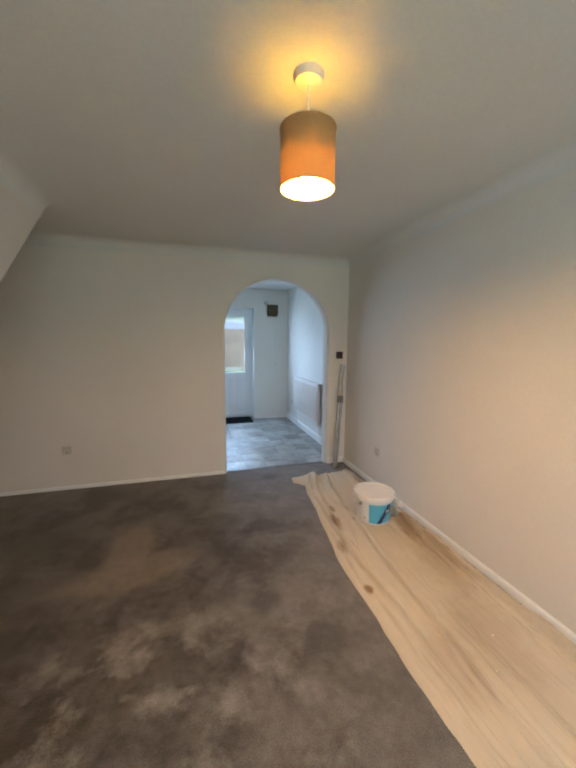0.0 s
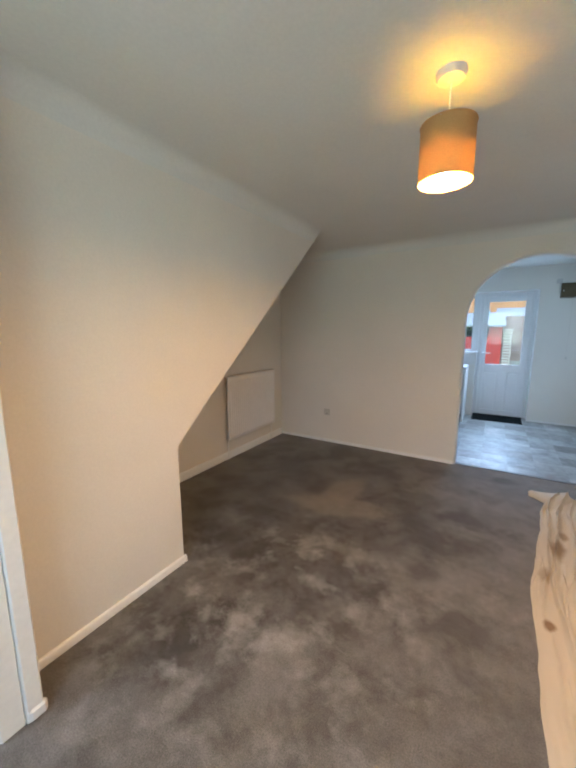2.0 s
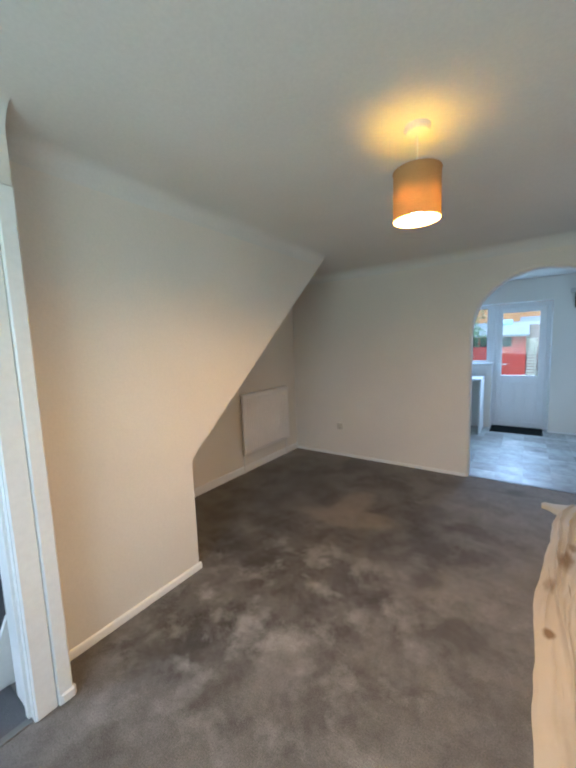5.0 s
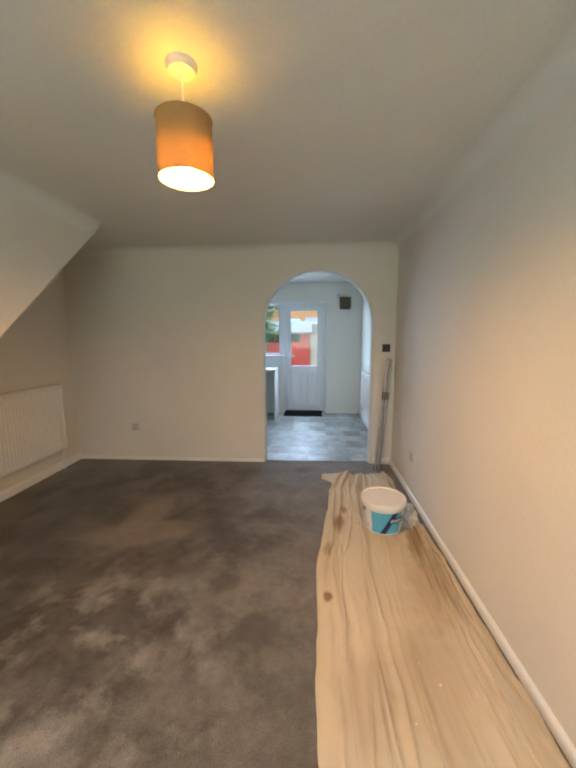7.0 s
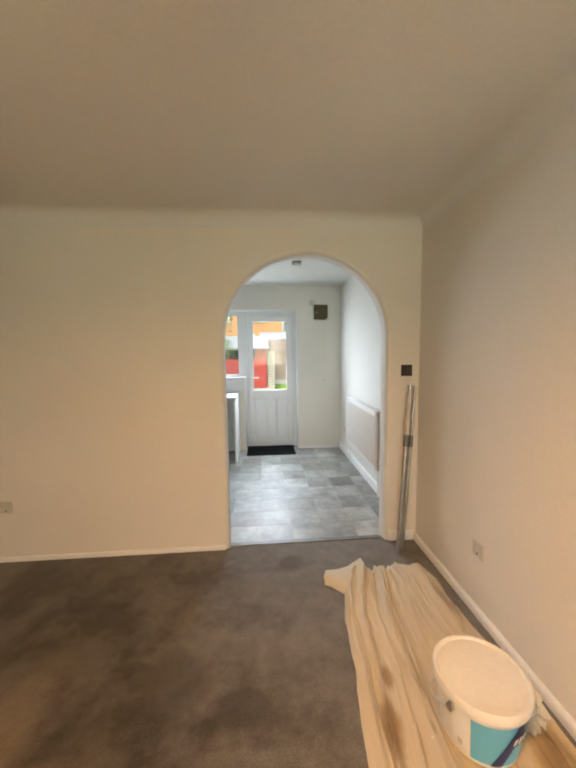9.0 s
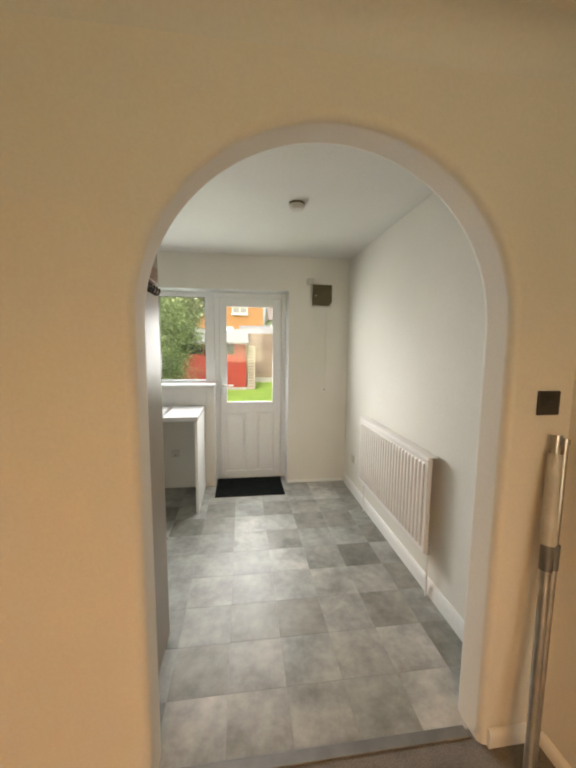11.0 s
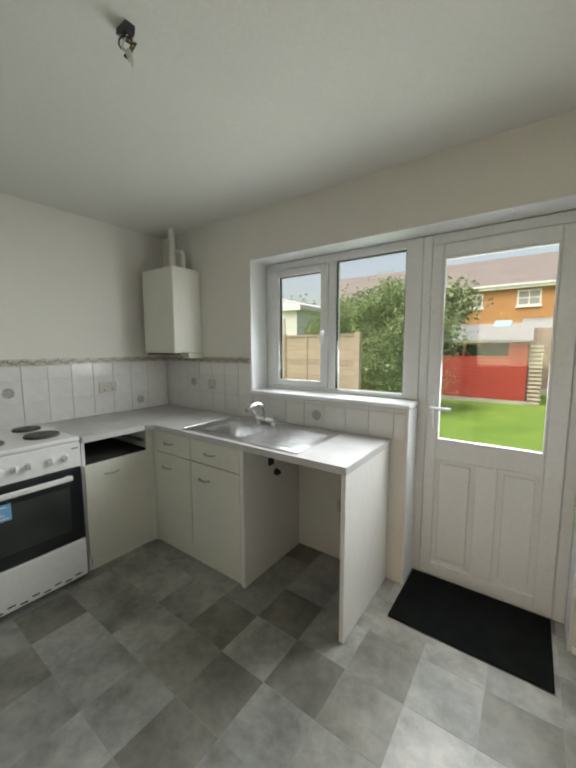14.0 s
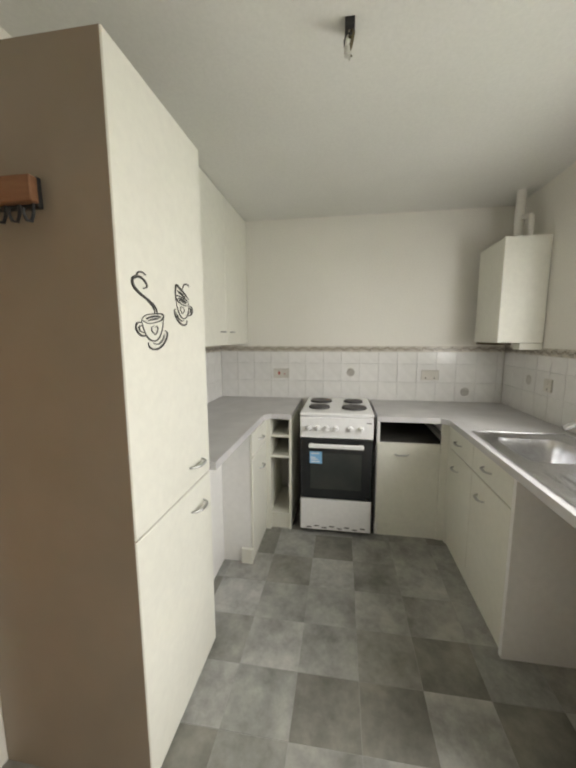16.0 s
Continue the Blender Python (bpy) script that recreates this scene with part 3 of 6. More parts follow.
cove("trim_cove_1", "y", XR, -1, YB, YP)
cove("trim_cove_2", "x", YP, -1, XL, XR)
cove("trim_cove_5", "y", XL, 1, RAKE_Y, YP)
cove("trim_cove_3", "y", XS, 1, 1.93, 4.70)
cove("trim_cove_4", "y", XD, 1, YB, 1.93)

# ---- window, garden door and their lining ----
structure("trim_reveal", boxes((1.312, 1.318, YF - 0.004, 8.40, 1.135, 2.132), (1.312, 3.353, YF - 0.004, 8.40, 2.132, 2.138), (3.345, 3.353, YF - 0.004, 8.40, 0.0, 2.131), (2.542, 2.55, YF - 0.004, 8.40, 0.0, 1.10)), M_UPVC, "white reveal lining")
structure("trim_window_board", boxes((1.313, 2.56, YF - 0.025, 8.40, 1.106, 1.134), bevel=0.006), M_UPVC, "white window board")

window_1 = tagged(thing("window_1", (1.93, 8.42, 1.135), "white plastic window with an opening casement", "window"), kind="structure")
bm = boxes((1.32, 1.375, 8.40, 8.47, 1.136, 2.13), (2.445, 2.545, 8.40, 8.47, 1.136, 2.13), (1.375, 2.445, 8.40, 8.47, 2.075, 2.13), (1.375, 2.445, 8.40, 8.47, 1.136, 1.165), (1.895, 1.955, 8.40, 8.47, 1.165, 2.075), bevel=0.005)
part("window_frame", bm, M_UPVC, window_1)
casement = part("casement", boxes((1.377, 1.45, 8.385, 8.44, 1.167, 2.073), (1.835, 1.893, 8.385, 8.44, 1.167, 2.073), (1.45, 1.835, 8.385, 8.44, 2.02, 2.073), (1.45, 1.835, 8.385, 8.44, 1.167, 1.215), bevel=0.007), M_UPVC, window_1)
bm = boxes((1.855, 1.873, 8.366, 8.385, 1.50, 1.60), bevel=0.004)
tube(bm, [(1.864, 8.368, 1.585), (1.864, 8.35, 1.58), (1.862, 8.345, 1.54), (1.860, 8.347, 1.47)], 0.007)
part("window_handle", bm, M_UPVC, casement, "white casement handle")
gasket = part("gasket", boxes((1.451, 1.456, 8.41, 8.43, 1.216, 2.019), (1.83, 1.8345, 8.41, 8.43, 1.216, 2.019), (1.956, 1.962, 8.41, 8.43, 1.167, 2.074), (2.44, 2.4445, 8.41, 8.43, 1.167, 2.074), (1.456, 1.83, 8.41, 8.43, 2.014, 2.019), (1.962, 2.44, 8.41, 8.43, 2.069, 2.074)), M_BLACK, window_1, "thin dark glazing gasket")
for x0, x1, z0, z1 in ((1.45, 1.835, 1.215, 2.02), (1.955, 2.445, 1.165, 2.075)):
    part("pane", boxes((x0, x1, 8.418, 8.422, z0, z1)), M_GLASS, window_1).visible_shadow = False

door_1 = tagged(thing("door_1", (2.95, 8.42, 0), "white plastic half-glazed garden door, shut", "door"), kind="structure")
part("door_frame", boxes((2.546, 2.60, 8.402, 8.472, 0.0, 2.13), (3.29, 3.344, 8.402, 8.472, 0.0, 2.13), (2.60, 3.29, 8.402, 8.472, 2.07, 2.13), (2.60, 3.29, 8.402, 8.472, 0.0, 0.035), bevel=0.005), M_UPVC, door_1)
leaf = part("door_leaf", boxes((2.603, 2.665, 8.39, 8.45, 0.037, 2.067), (3.205, 3.287, 8.39, 8.45, 0.037, 2.067), (2.665, 3.205, 8.39, 8.45, 1.99, 2.067), (2.665, 3.205, 8.39, 8.45, 0.785, 0.90), (2.665, 3.205, 8.39, 8.45, 0.037, 0.10), (2.89, 3.0, 8.39, 8.45, 0.10, 0.785), bevel=0.004), M_UPVC, door_1)
for x0, x1 in ((2.665, 2.89), (3.0, 3.205)):
    bm = boxes((x0, x1, 8.408, 8.44, 0.10, 0.785))
    box(bm, x0 + 0.028, x1 - 0.028, 8.399, 8.41, 0.128, 0.757, 0.008)
    part("panel", bm, M_UPVC, leaf)
part("glazing_bead", boxes((2.665, 2.677, 8.386, 8.42, 0.90, 1.99), (3.193, 3.205, 8.386, 8.42, 0.90, 1.99), (2.677, 3.193, 8.386, 8.42, 1.978, 1.99), (2.677, 3.193, 8.386, 8.42, 0.90, 0.912), bevel=0.003), M_UPVC, leaf)
part("pane", boxes((2.67, 3.20, 8.418, 8.422, 0.905, 1.985)), M_GLASS, leaf).visible_shadow = False
bm = boxes((2.622, 2.648, 8.378, 8.39, 0.98, 1.19), bevel=0.004)
tube(bm, [(2.635, 8.38, 1.105), (2.635, 8.345, 1.105), (2.65, 8.335, 1.105), (2.75, 8.335, 1.107)], 0.01)
rod(bm, (2.635, 8.38, 1.02), (2.635, 8.372, 1.02), 0.009)
part("door_handle", bm, M_UPVC, leaf, "white lever handle")

# hall doorway lining
structure("trim_door_lining", boxes((XD - 0.205, XD + 0.004, 1.782, 1.80, 0, 2.14), (XD - 0.105, XD + 0.004, 1.0, 1.018, 0, 2.14), (XD - 0.105, XD + 0.004, 1.018, 1.782, 2.122, 2.14), (XD - 0.06, XD - 0.03, 1.77, 1.782, 0, 2.122)), M_GLOSSW, "white gloss door lining")
structure("trim_architrave", boxes((XD + 0.001, XD + 0.016, 1.785, 1.868, 0, 2.20), (XD + 0.001, XD + 0.026, 1.868, 1.928, 0, 2.20), (XD + 0.001, XD + 0.02, 0.945, 1.005, 0, 2.20), (XD + 0.001, XD + 0.02, 1.005, 1.785, 2.135, 2.20), bevel=0.006), M_GLOSSW, "white gloss architrave")
structure("trim_plinth_block", boxes((XD + 0.001, XD + 0.034, 1.872, 1.94, 0, 0.06), bevel=0.012), M_GLOSSW)
bm = boxes((XD - 0.05, XD - 0.046, 1.775, 1.781, 0.98, 1.06), bevel=0.001)
single("strike_plate", bm, M_ALU, "small metal strike plate on the door lining", "strike plate")

structure("floor_hall", boxes((XL, XD - 0.03, YB, 1.779, 0.0, 0.004)), M_HALLCARPET, "dark blue-grey hall carpet")
structure("trim_hall_threshold", boxes((XD - 0.04, XD - 0.005, 1.02, 1.78, 0.0, 0.007), bevel=0.002), M_THRESH)

# stairs behind the doorway
stairs = tagged(thing("staircase", (0.68, 1.75, 0), "dark carpeted staircase with white strings", "stairs"), kind="structure")
for i in range(9):
    y, z = 1.78 + i * 0.222, (i + 1) * 0.19
    low = max(z - 0.19, KNEE_Z + (y + 0.235 - KNEE_Y) * 0.869 + 0.03 if y > 2.3 else 0)
    if z - low > 0.03:
        part("step", boxes((XL + 0.032, XS - 0.125, y, y + 0.235, low, z), bevel=0.012), M_HALLCARPET, stairs)
for x0, x1, y0 in ((XL + 0.002, XL + 0.03, 1.55), (XS - 0.122, XS - 0.095, 1.72)):
    part("string", prism([(y0, 0), (y0, 0.12), (1.80, 0.33), (3.4, 1.75), (3.5, 1.7), (2.2, 0.45), (1.98, 0)], "x", x0, x1), M_GLOSSW, stairs)
rail = thing("handrail", (XL + 0.06, 1.2, 0.6), "white wooden stair handrail on the wall", "handrail")
bm = bmesh.new()
tube(bm, [(XL + 0.065, 1.3, 0.62), (XL + 0.065, 4.2, 3.06)], 0.026, 12)
part("rail", bm, M_GLOSSW, rail)
for y in (1.82, 3.0):
    z = 0.62 + (y - 1.3) * 0.841
    bm = bmesh.new()
    tube(bm, [(XL + 0.002, y, z - 0.07), (XL + 0.05, y, z - 0.065), (XL + 0.065, y, z - 0.02)], 0.008)
    rod(bm, (XL + 0.001, y, z - 0.07), (XL + 0.008, y, z - 0.07), 0.026)
    part("bracket", bm, M_BLACK, rail, "dark metal bracket")


# ---- living room ----
pendant = thing("pendant_lamp", (2.6, 3.05, CEIL), "lit pendant lamp with an orange-brown fabric drum shade", "pendant lamp")
part("ceiling_rose", lathe(bmesh.new(), 2.6, 3.05, [(0.056, CEIL), (0.056, CEIL - 0.012), (0.048, CEIL - 0.026), (0.02, CEIL - 0.034), (0.006, CEIL - 0.036)], 28, True), M_CEIL, pendant)
bm = bmesh.new()
tube(bm, [(2.6, 3.05, CEIL - 0.03), (2.601, 3.05, 2.40), (2.6, 3.05, 2.29)], 0.0035, 6)
part("cord", bm, M_GLOSSW, pendant)
part("lamp_holder", lathe(bmesh.new(), 2.6, 3.05, [(0.012, 2.30), (0.019, 2.29), (0.019, 2.235), (0.014, 2.23)], 16, True), M_GLOSSW, pendant)
S0, S1, SR = 2.10, 2.305, 0.102
shade = part("shade", lathe(bmesh.new(), 2.6, 3.05, [(SR, S0), (SR, S1)], 48), M_SHADE, pendant, "orange-brown fabric drum shade")
# unseen inner surface, added to colour the glow above the shade
part("lining", lathe(bmesh.new(), 2.6, 3.05, [(SR - 0.0025, S0 + 0.001), (SR - 0.0025, S1 - 0.001)], 48), M_GLOWTINT, shade, "added amber lining that tints the ceiling glow")
bm = bmesh.new()
for z in (S0, S1):
    ring = bmesh.new()
    tube(ring, [(2.6 + SR * math.cos(k * math.tau / 40), 3.05 + SR * math.sin(k * math.tau / 40), z) for k in range(41)], 0.003, 6)
    part("shade_ring", ring, M_SHADE, shade)
for k in range(3):
    a = k * math.tau / 3 + 0.4
    rod(bm, (2.6 + 0.015 * math.cos(a), 3.05 + 0.015 * math.sin(a), 2.285), (2.6 + SR * math.cos(a), 3.05 + SR * math.sin(a), S1 - 0.003), 0.002, seg=6)
part("spider", bm, M_ALU, shade)
# added collar, unseen, keeps the bulb's direct light off the ceiling
part("upward_light_blocker", lathe(bmesh.new(), 2.6, 3.05, [(0.013, 2.235), (0.035, 2.226), (0.066, 2.206), (0.0665, 2.198), (0.02, 2.194)], 24, True), M_GLOSSW, pendant, "added white collar that blocks upward light")
bm = bmesh.new()
lathe(bm, 2.6, 3.05, [(0.012, 2.193), (0.022, 2.19), (0.029, 2.17), (0.031, 2.15), (0.024, 2.13), (0.008, 2.118)], 20, True)
bulb = part("bulb", bm, M_BULB, pendant, "glowing warm bulb")
bulb.visible_shadow = False


def panel_radiator(x_wall, into, y0, y1, z0, z1, ribs, label, group=""):
    """A pressed-steel panel radiator on a wall of constant x; into: the side into the room."""
    r = thing("radiator", (x_wall, (y0 + y1) / 2, z0), label, "radiator", group)
    xa, xb = x_wall + into * 0.055, x_wall + into * 0.085
    bm = boxes((min(xa, xb), max(xa, xb), y0, y1, z0, z1), bevel=0.006)
    part("panel", bm, M_RAD, r)
    pitch = (y1 - y0 - 0.05) / ribs
    for i in range(ribs):
        yc = y0 + 0.025 + (i + 0.5) * pitch
        w = pitch * 0.30
        prof = [(yc - w, 0), (yc - w * 0.6, 0.011), (yc + w * 0.6, 0.011), (yc + w, 0)]
        bm = bmesh.new()
        rows = []
        for z, k in ((z0 + 0.03, 0.0), (z0 + 0.05, 1.0), (z1 - 0.05, 1.0), (z1 - 0.03, 0.0)):
            rows.append([bm.verts.new((xb + into * (d * k - 0.001), y, z)) for y, d in prof])
        for a, b in zip(rows, rows[1:]):
            for j in range(3):
                bm.faces.new((a[j], a[j + 1], b[j + 1], b[j]))
        part("rib", bm, M_RAD, r)
    part("top_grille", boxes((min(x_wall + into * 0.02, xb), max(x_wall + into * 0.02, xb), y0 + 0.004, y1 - 0.004, z1 + 0.0005, z1 + 0.01), bevel=0.003), M_RAD, r)
    x = x_wall + into * 0.036
    for y, s in ((y0, -1), (y1, 1)):
        bm = bmesh.new()
        rod(bm, (x, y - s * 0.03, z0 - 0.02), (x, y - s * 0.03, z0 + 0.04), 0.013, 0.011, 14)
        rod(bm, (x, y - s * 0.06, z0 + 0.02), (x, y - s * 0.03, z0 + 0.02), 0.009)
        part("valve", bm, M_SOCKET, r, "aged radiator valve")
        bm = bmesh.new()
        tube(bm, [(x, y - s * 0.03, z0), (x, y - s * 0.032, 0.09), (x, y - s * 0.032, 0.0)], 0.0065)
        part("pipe", bm, M_GLOSSW, r)
    for y in (y0 + 0.12, y1 - 0.12):
        part("bracket", boxes((min(x_wall, xa), max(x_wall, xa), y - 0.015, y + 0.015, z0 + 0.06, z1 - 0.06)), M_RAD, r)
    return r


panel_radiator(XL, 1, 4.33, 5.28, 0.25, 0.98, 24, "white ribbed panel radiator under the sloping stairs")
panel_radiator(XR, -1, 6.325, 7.50, 0.30, 0.895, 25, "white ribbed panel radiator on the kitchen wall")


def socket(axis, at, face, u, z, label, mat=None, gangs=1, name="wall_socket", category="socket"):
    """A wall plate with rounded edges, on a wall of constant x or y."""
    w = 0.043 if gangs == 1 else 0.073

    def b(u0, u1, d0, d1, z0, z1, bevel=0.0):
        d0, d1 = sorted((at + face * d0, at + face * d1))
        return boxes((d0, d1, u0, u1, z0, z1) if axis == "x" else (u0, u1, d0, d1, z0, z1), bevel=bevel)

    s = thing(name, (at, u, z) if axis == "x" else (u, at, z), label, category)
    part("plate", b(u - w, u + w, 0.0, 0.010, z - 0.043, z + 0.043, 0.003), mat or M_SOCKET, s)
    for g in range(gangs):
        c = u if gangs == 1 else u + (g - 0.5) * 0.07
        part("rocker", b(c - 0.012, c + 0.012, 0.010, 0.0145, z + 0.005, z + 0.028, 0.002), mat or M_SOCKET, s)
        if name == "wall_socket":
            part("slots", b(c - 0.004, c + 0.004, 0.0095, 0.0108, z - 0.030, z - 0.016), M_OPENINGSHADE, s)
    return s


socket("y", YP, -1, 0.935, 0.415, "aged white wall socket on the beige wall")
socket("x", XR, -1, 4.79, 0.385, "aged white wall socket above the skirting")
socket("y", YP, -1, 3.915, 1.36, "dark metal light switch beside the arch", M_SWITCH, 1, "light_switch", "switch")
socket("x", XR, -1, 7.90, 0.365, "aged white wall socket beside the kitchen radiator")
socket("y", YF, -1, 2.13, 0.39, "white wall socket under the worktop")

# dust sheet laid along the wall
def cloth_edge(y):
    """Left and right edge of the dust sheet at y."""
    pts = [(0.75, 3.20), (1.6, 3.16), (2.6, 3.11), (3.0, 3.10), (3.74, 3.12), (4.2, 3.175), (4.5, 3.225), (4.8, 3.25), (5.0, 3.30), (5.25, 3.42)]
    right = [(0.75, 3.97), (3.0, 3.985), (3.9, 3.975), (4.5, 3.95), (4.85, 3.93), (5.05, 3.92), (5.25, 3.86)]
    return np.interp(y, *zip(*pts)), np.interp(y, *zip(*right))


def fold(u, y):
    """Height of the folds across (u, 0 to 1) and along the sheet."""
    w = 0.05 * noise.noise(Vector((u * 2, y * 0.8, 1.0))) + 0.008 * noise.noise(Vector((u * 2, y * 5, 1.0)))
    calm = np.interp(u, (0.0, 0.42, 0.55, 0.76, 0.86, 1.0), (1.0, 1.0, 0.3, 0.25, 1.0, 1.1))
    h = 0.0
    for c, s, a, ph in ((0.05, 0.010, 0.016, 0.3), (0.12, 0.009, 0.02, 5.2), (0.18, 0.008, 0.024, 1.1), (0.27, 0.008, 0.018, 3.7), (0.35, 0.009, 0.022, 2.0), (0.44, 0.007, 0.016, 0.9), (0.53, 0.009, 0.02, 2.9), (0.64, 0.010, 0.018, 4.0), (0.76, 0.012, 0.026, 5.0), (0.84, 0.010, 0.028, 1.9), (0.92, 0.010, 0.03, 6.1)):
        cc = c + w + 0.05 * math.sin(y * 1.1 + ph)
        d = u - cc
        h += 1.3 * calm * a * math.exp(-(d / (s * (0.45 if d < 0 else 3.0))) ** 2) * max(0.0, 0.5 + 0.6 * math.sin(y * 1.15 + ph * 1.7))
    crumple = max(0.0, min(1.0, (y - 4.35) / 0.7))
    h += crumple * 0.03 * (0.5 + noise.noise(Vector((u * 11, y * 3.2, 4.0))))
    right_heap = max(0.0, u - 0.72) * max(0.0, 1 - abs(y - 3.9) / 0.75)
    h += right_heap * 0.13 * (0.6 + noise.noise(Vector((u * 14, y * 4, 7.0))))
    uw = u + 0.10 * noise.noise(Vector((u * 2.0, y * 1.1, 5.0))) + 0.015 * noise.noise(Vector((u * 5.0, y * 5.0, 6.0)))
    for fu, fy, a, cut in ((5, 0.8, 0.017, 0.0), (11, 1.1, 0.013, 0.05), (23, 1.7, 0.006, 0.0)):
        mask = max(0.0, min(1.0, 0.5 + 2.4 * (noise.noise(Vector((u * 2.6 + fu, y * 0.9, fu * 0.3))) - cut)))
        h += 1.4 * calm * a * mask * max(0.0, 1 - 2.6 * abs(noise.noise(Vector((uw * fu, y * fy * 0.6, fu * 1.7))))) ** 4
    if u > 0.66:
        h += 0.016 * (u - 0.66) / 0.34 * max(0.0, 1 - 2.2 * abs(noise.noise(Vector((u * 9 + y * 2.5, y * 3.5 - u * 6, 8.0))))) ** 3
    h += 0.004 * (1 + noise.noise(Vector((u * 25, y * 9, 2.0))))
    return 0.006 + max(0.0, h)


NU, NV = 200, 260
bm = bmesh.new()
grid = []
for j in range(NV + 1):
    y = 0.75 + j / NV * 4.5
    a, b = cloth_edge(y)
    row = []
    for i in range(NU + 1):
        u = i / NU
        wob = 0.018 * noise.noise(Vector((y * 2.3, 0, 9))) + 0.006 * noise.noise(Vector((y * 9, 3, 9)))
        x = a + (b - a) * u + wob * (1 - u) + (0.012 * noise.noise(Vector((y * 6, 5, 9))) if u > 0.5 else 0) * u
        edge = min(1.0, min(u, 1 - u) / 0.02, (NV - j) / 4)
        yy = y + (0.10 * noise.noise(Vector((u * 5, 0, 3))) + 0.05 * noise.noise(Vector((u * 13, 1, 3)))) * max(0, (y - 4.6) / 0.65)
        row.append(bm.verts.new((x, yy, 0.003 + edge * fold(u, y))))
    grid.append(row)
for r0, r1 in zip(grid, grid[1:]):
    for i in range(NU):
        bm.faces.new((r0[i], r0[i + 1], r1[i + 1], r1[i]))
# gathered corner that sticks out towards the arch
n0 = [(3.19, 5.13), (3.22, 5.16), (3.30, 5.12), (3.38, 5.10), (3.50, 5.14)]
prev = None
for k, (x, y) in enumerate(n0):
    hw = 0.035 + 0.045 * k
    ring = [bm.verts.new((x + 0.01 * noise.noise(Vector((q * 3, k * 5, 1))), y - hw + q / 8 * 2 * hw, 0.006 + 0.04 * math.sin(q / 8 * math.pi) * (0.7 + 0.5 * noise.noise(Vector((q * 2.1, k * 1.7, 3)))))) for q in range(9)]
    if prev:
        for q in range(8):
            bm.faces.new((prev[q], prev[q + 1], ring[q + 1], ring[q]))
    prev = ring
single("dust_sheet", bm, M_CLOTH, "creased stained cotton dust sheet on the carpet by the wall", "dust sheet")

# paint bucket
BX, BY, BZ = 3.635, 4.20, 0.022
bucket = thing("paint_bucket", (BX, BY, BZ), "white plastic paint bucket with a blue label and lid", "bucket")
part("body", lathe(bmesh.new(), BX, BY, [(0.0, BZ), (0.128, BZ), (0.134, BZ + 0.006), (0.158, BZ + 0.215), (0.160, BZ + 0.23)], 48), M_BUCKET, bucket)
part("lid", lathe(bmesh.new(), BX, BY, [(0.160, BZ + 0.212), (0.170, BZ + 0.214), (0.172, BZ + 0.245), (0.168, BZ + 0.252), (0.160, BZ + 0.252), (0.154, BZ + 0.243), (0.10, BZ + 0.241), (0.0, BZ + 0.242)], 48), M_BUCKET, bucket, "white lid with a raised rim")


def label_patch(a0, a1, z0, z1, off, skew=0.0, seg=14):
    """A patch of label that follows the bucket's tapered side; angles in degrees, seen from above."""
    bm = bmesh.new()
    rows = []
    for z, s in ((z0 + (z1 - z0) * k / 8, skew * k / 8) for k in range(9)):
        rad = 0.134 + (z - 0.006) / 0.209 * 0.024 + off
        rows.append([bm.verts.new((BX + rad * math.cos(radians(a0 + s + (a1 - a0) * i / seg)), BY + rad * math.sin(radians(a0 + s + (a1 - a0) * i / seg)), BZ + z)) for i in range(seg + 1)])
    for r0, r1 in zip(rows, rows[1:]):
        for i in range(seg):
            bm.faces.new((r0[i], r0[i + 1], r1[i + 1], r1[i]))
    return bm


lab = part("label", label_patch(226, 318, 0.02, 0.188, 0.0015), M_BLUELABEL, bucket, "pale blue label")
part("stripe", label_patch(252, 268, 0.02, 0.188, 0.003, 34), M_NAVY, lab, "navy diagonal stripe")
part("emblem", label_patch(272, 318, 0.105, 0.15, 0.0045, 5), M_NAVY, lab, "navy emblem band")
for i in range(4):
    part("emblem_bar", label_patch(279 + i * 8.5, 284.5 + i * 8.5, 0.115, 0.14, 0.006, 3, 3), M_WHITEINK, lab, "white lettering bar")
part("stub_label", label_patch(200, 224, 0.04, 0.17, 0.0015), M_WHITEINK, bucket)
part("stub_mark", label_patch(208, 215, 0.045, 0.07, 0.003, 0, 3), M_CARCASS, bucket, "small printed mark")
bm = bmesh.new()
for a in (200, 20):
    rod(bm, (BX + 0.155 * math.cos(radians(a)), BY + 0.155 * math.sin(radians(a)), BZ + 0.18), (BX + 0.17 * math.cos(radians(a)), BY + 0.17 * math.sin(radians(a)), BZ + 0.18), 0.014)
tube(bm, [(BX + (0.168 - 0.008 * math.sin(k / 18 * math.pi)) * math.cos(radians(200 + 10 * k)), BY + (0.168 - 0.008 * math.sin(k / 18 * math.pi)) * math.sin(radians(200 + 10 * k)), BZ + 0.18 + 0.10 * math.sin(k / 18 * math.pi)) for k in range(-18, 1)], 0.002, 6)
part("handle", bm, M_ALU, bucket, "thin wire handle")

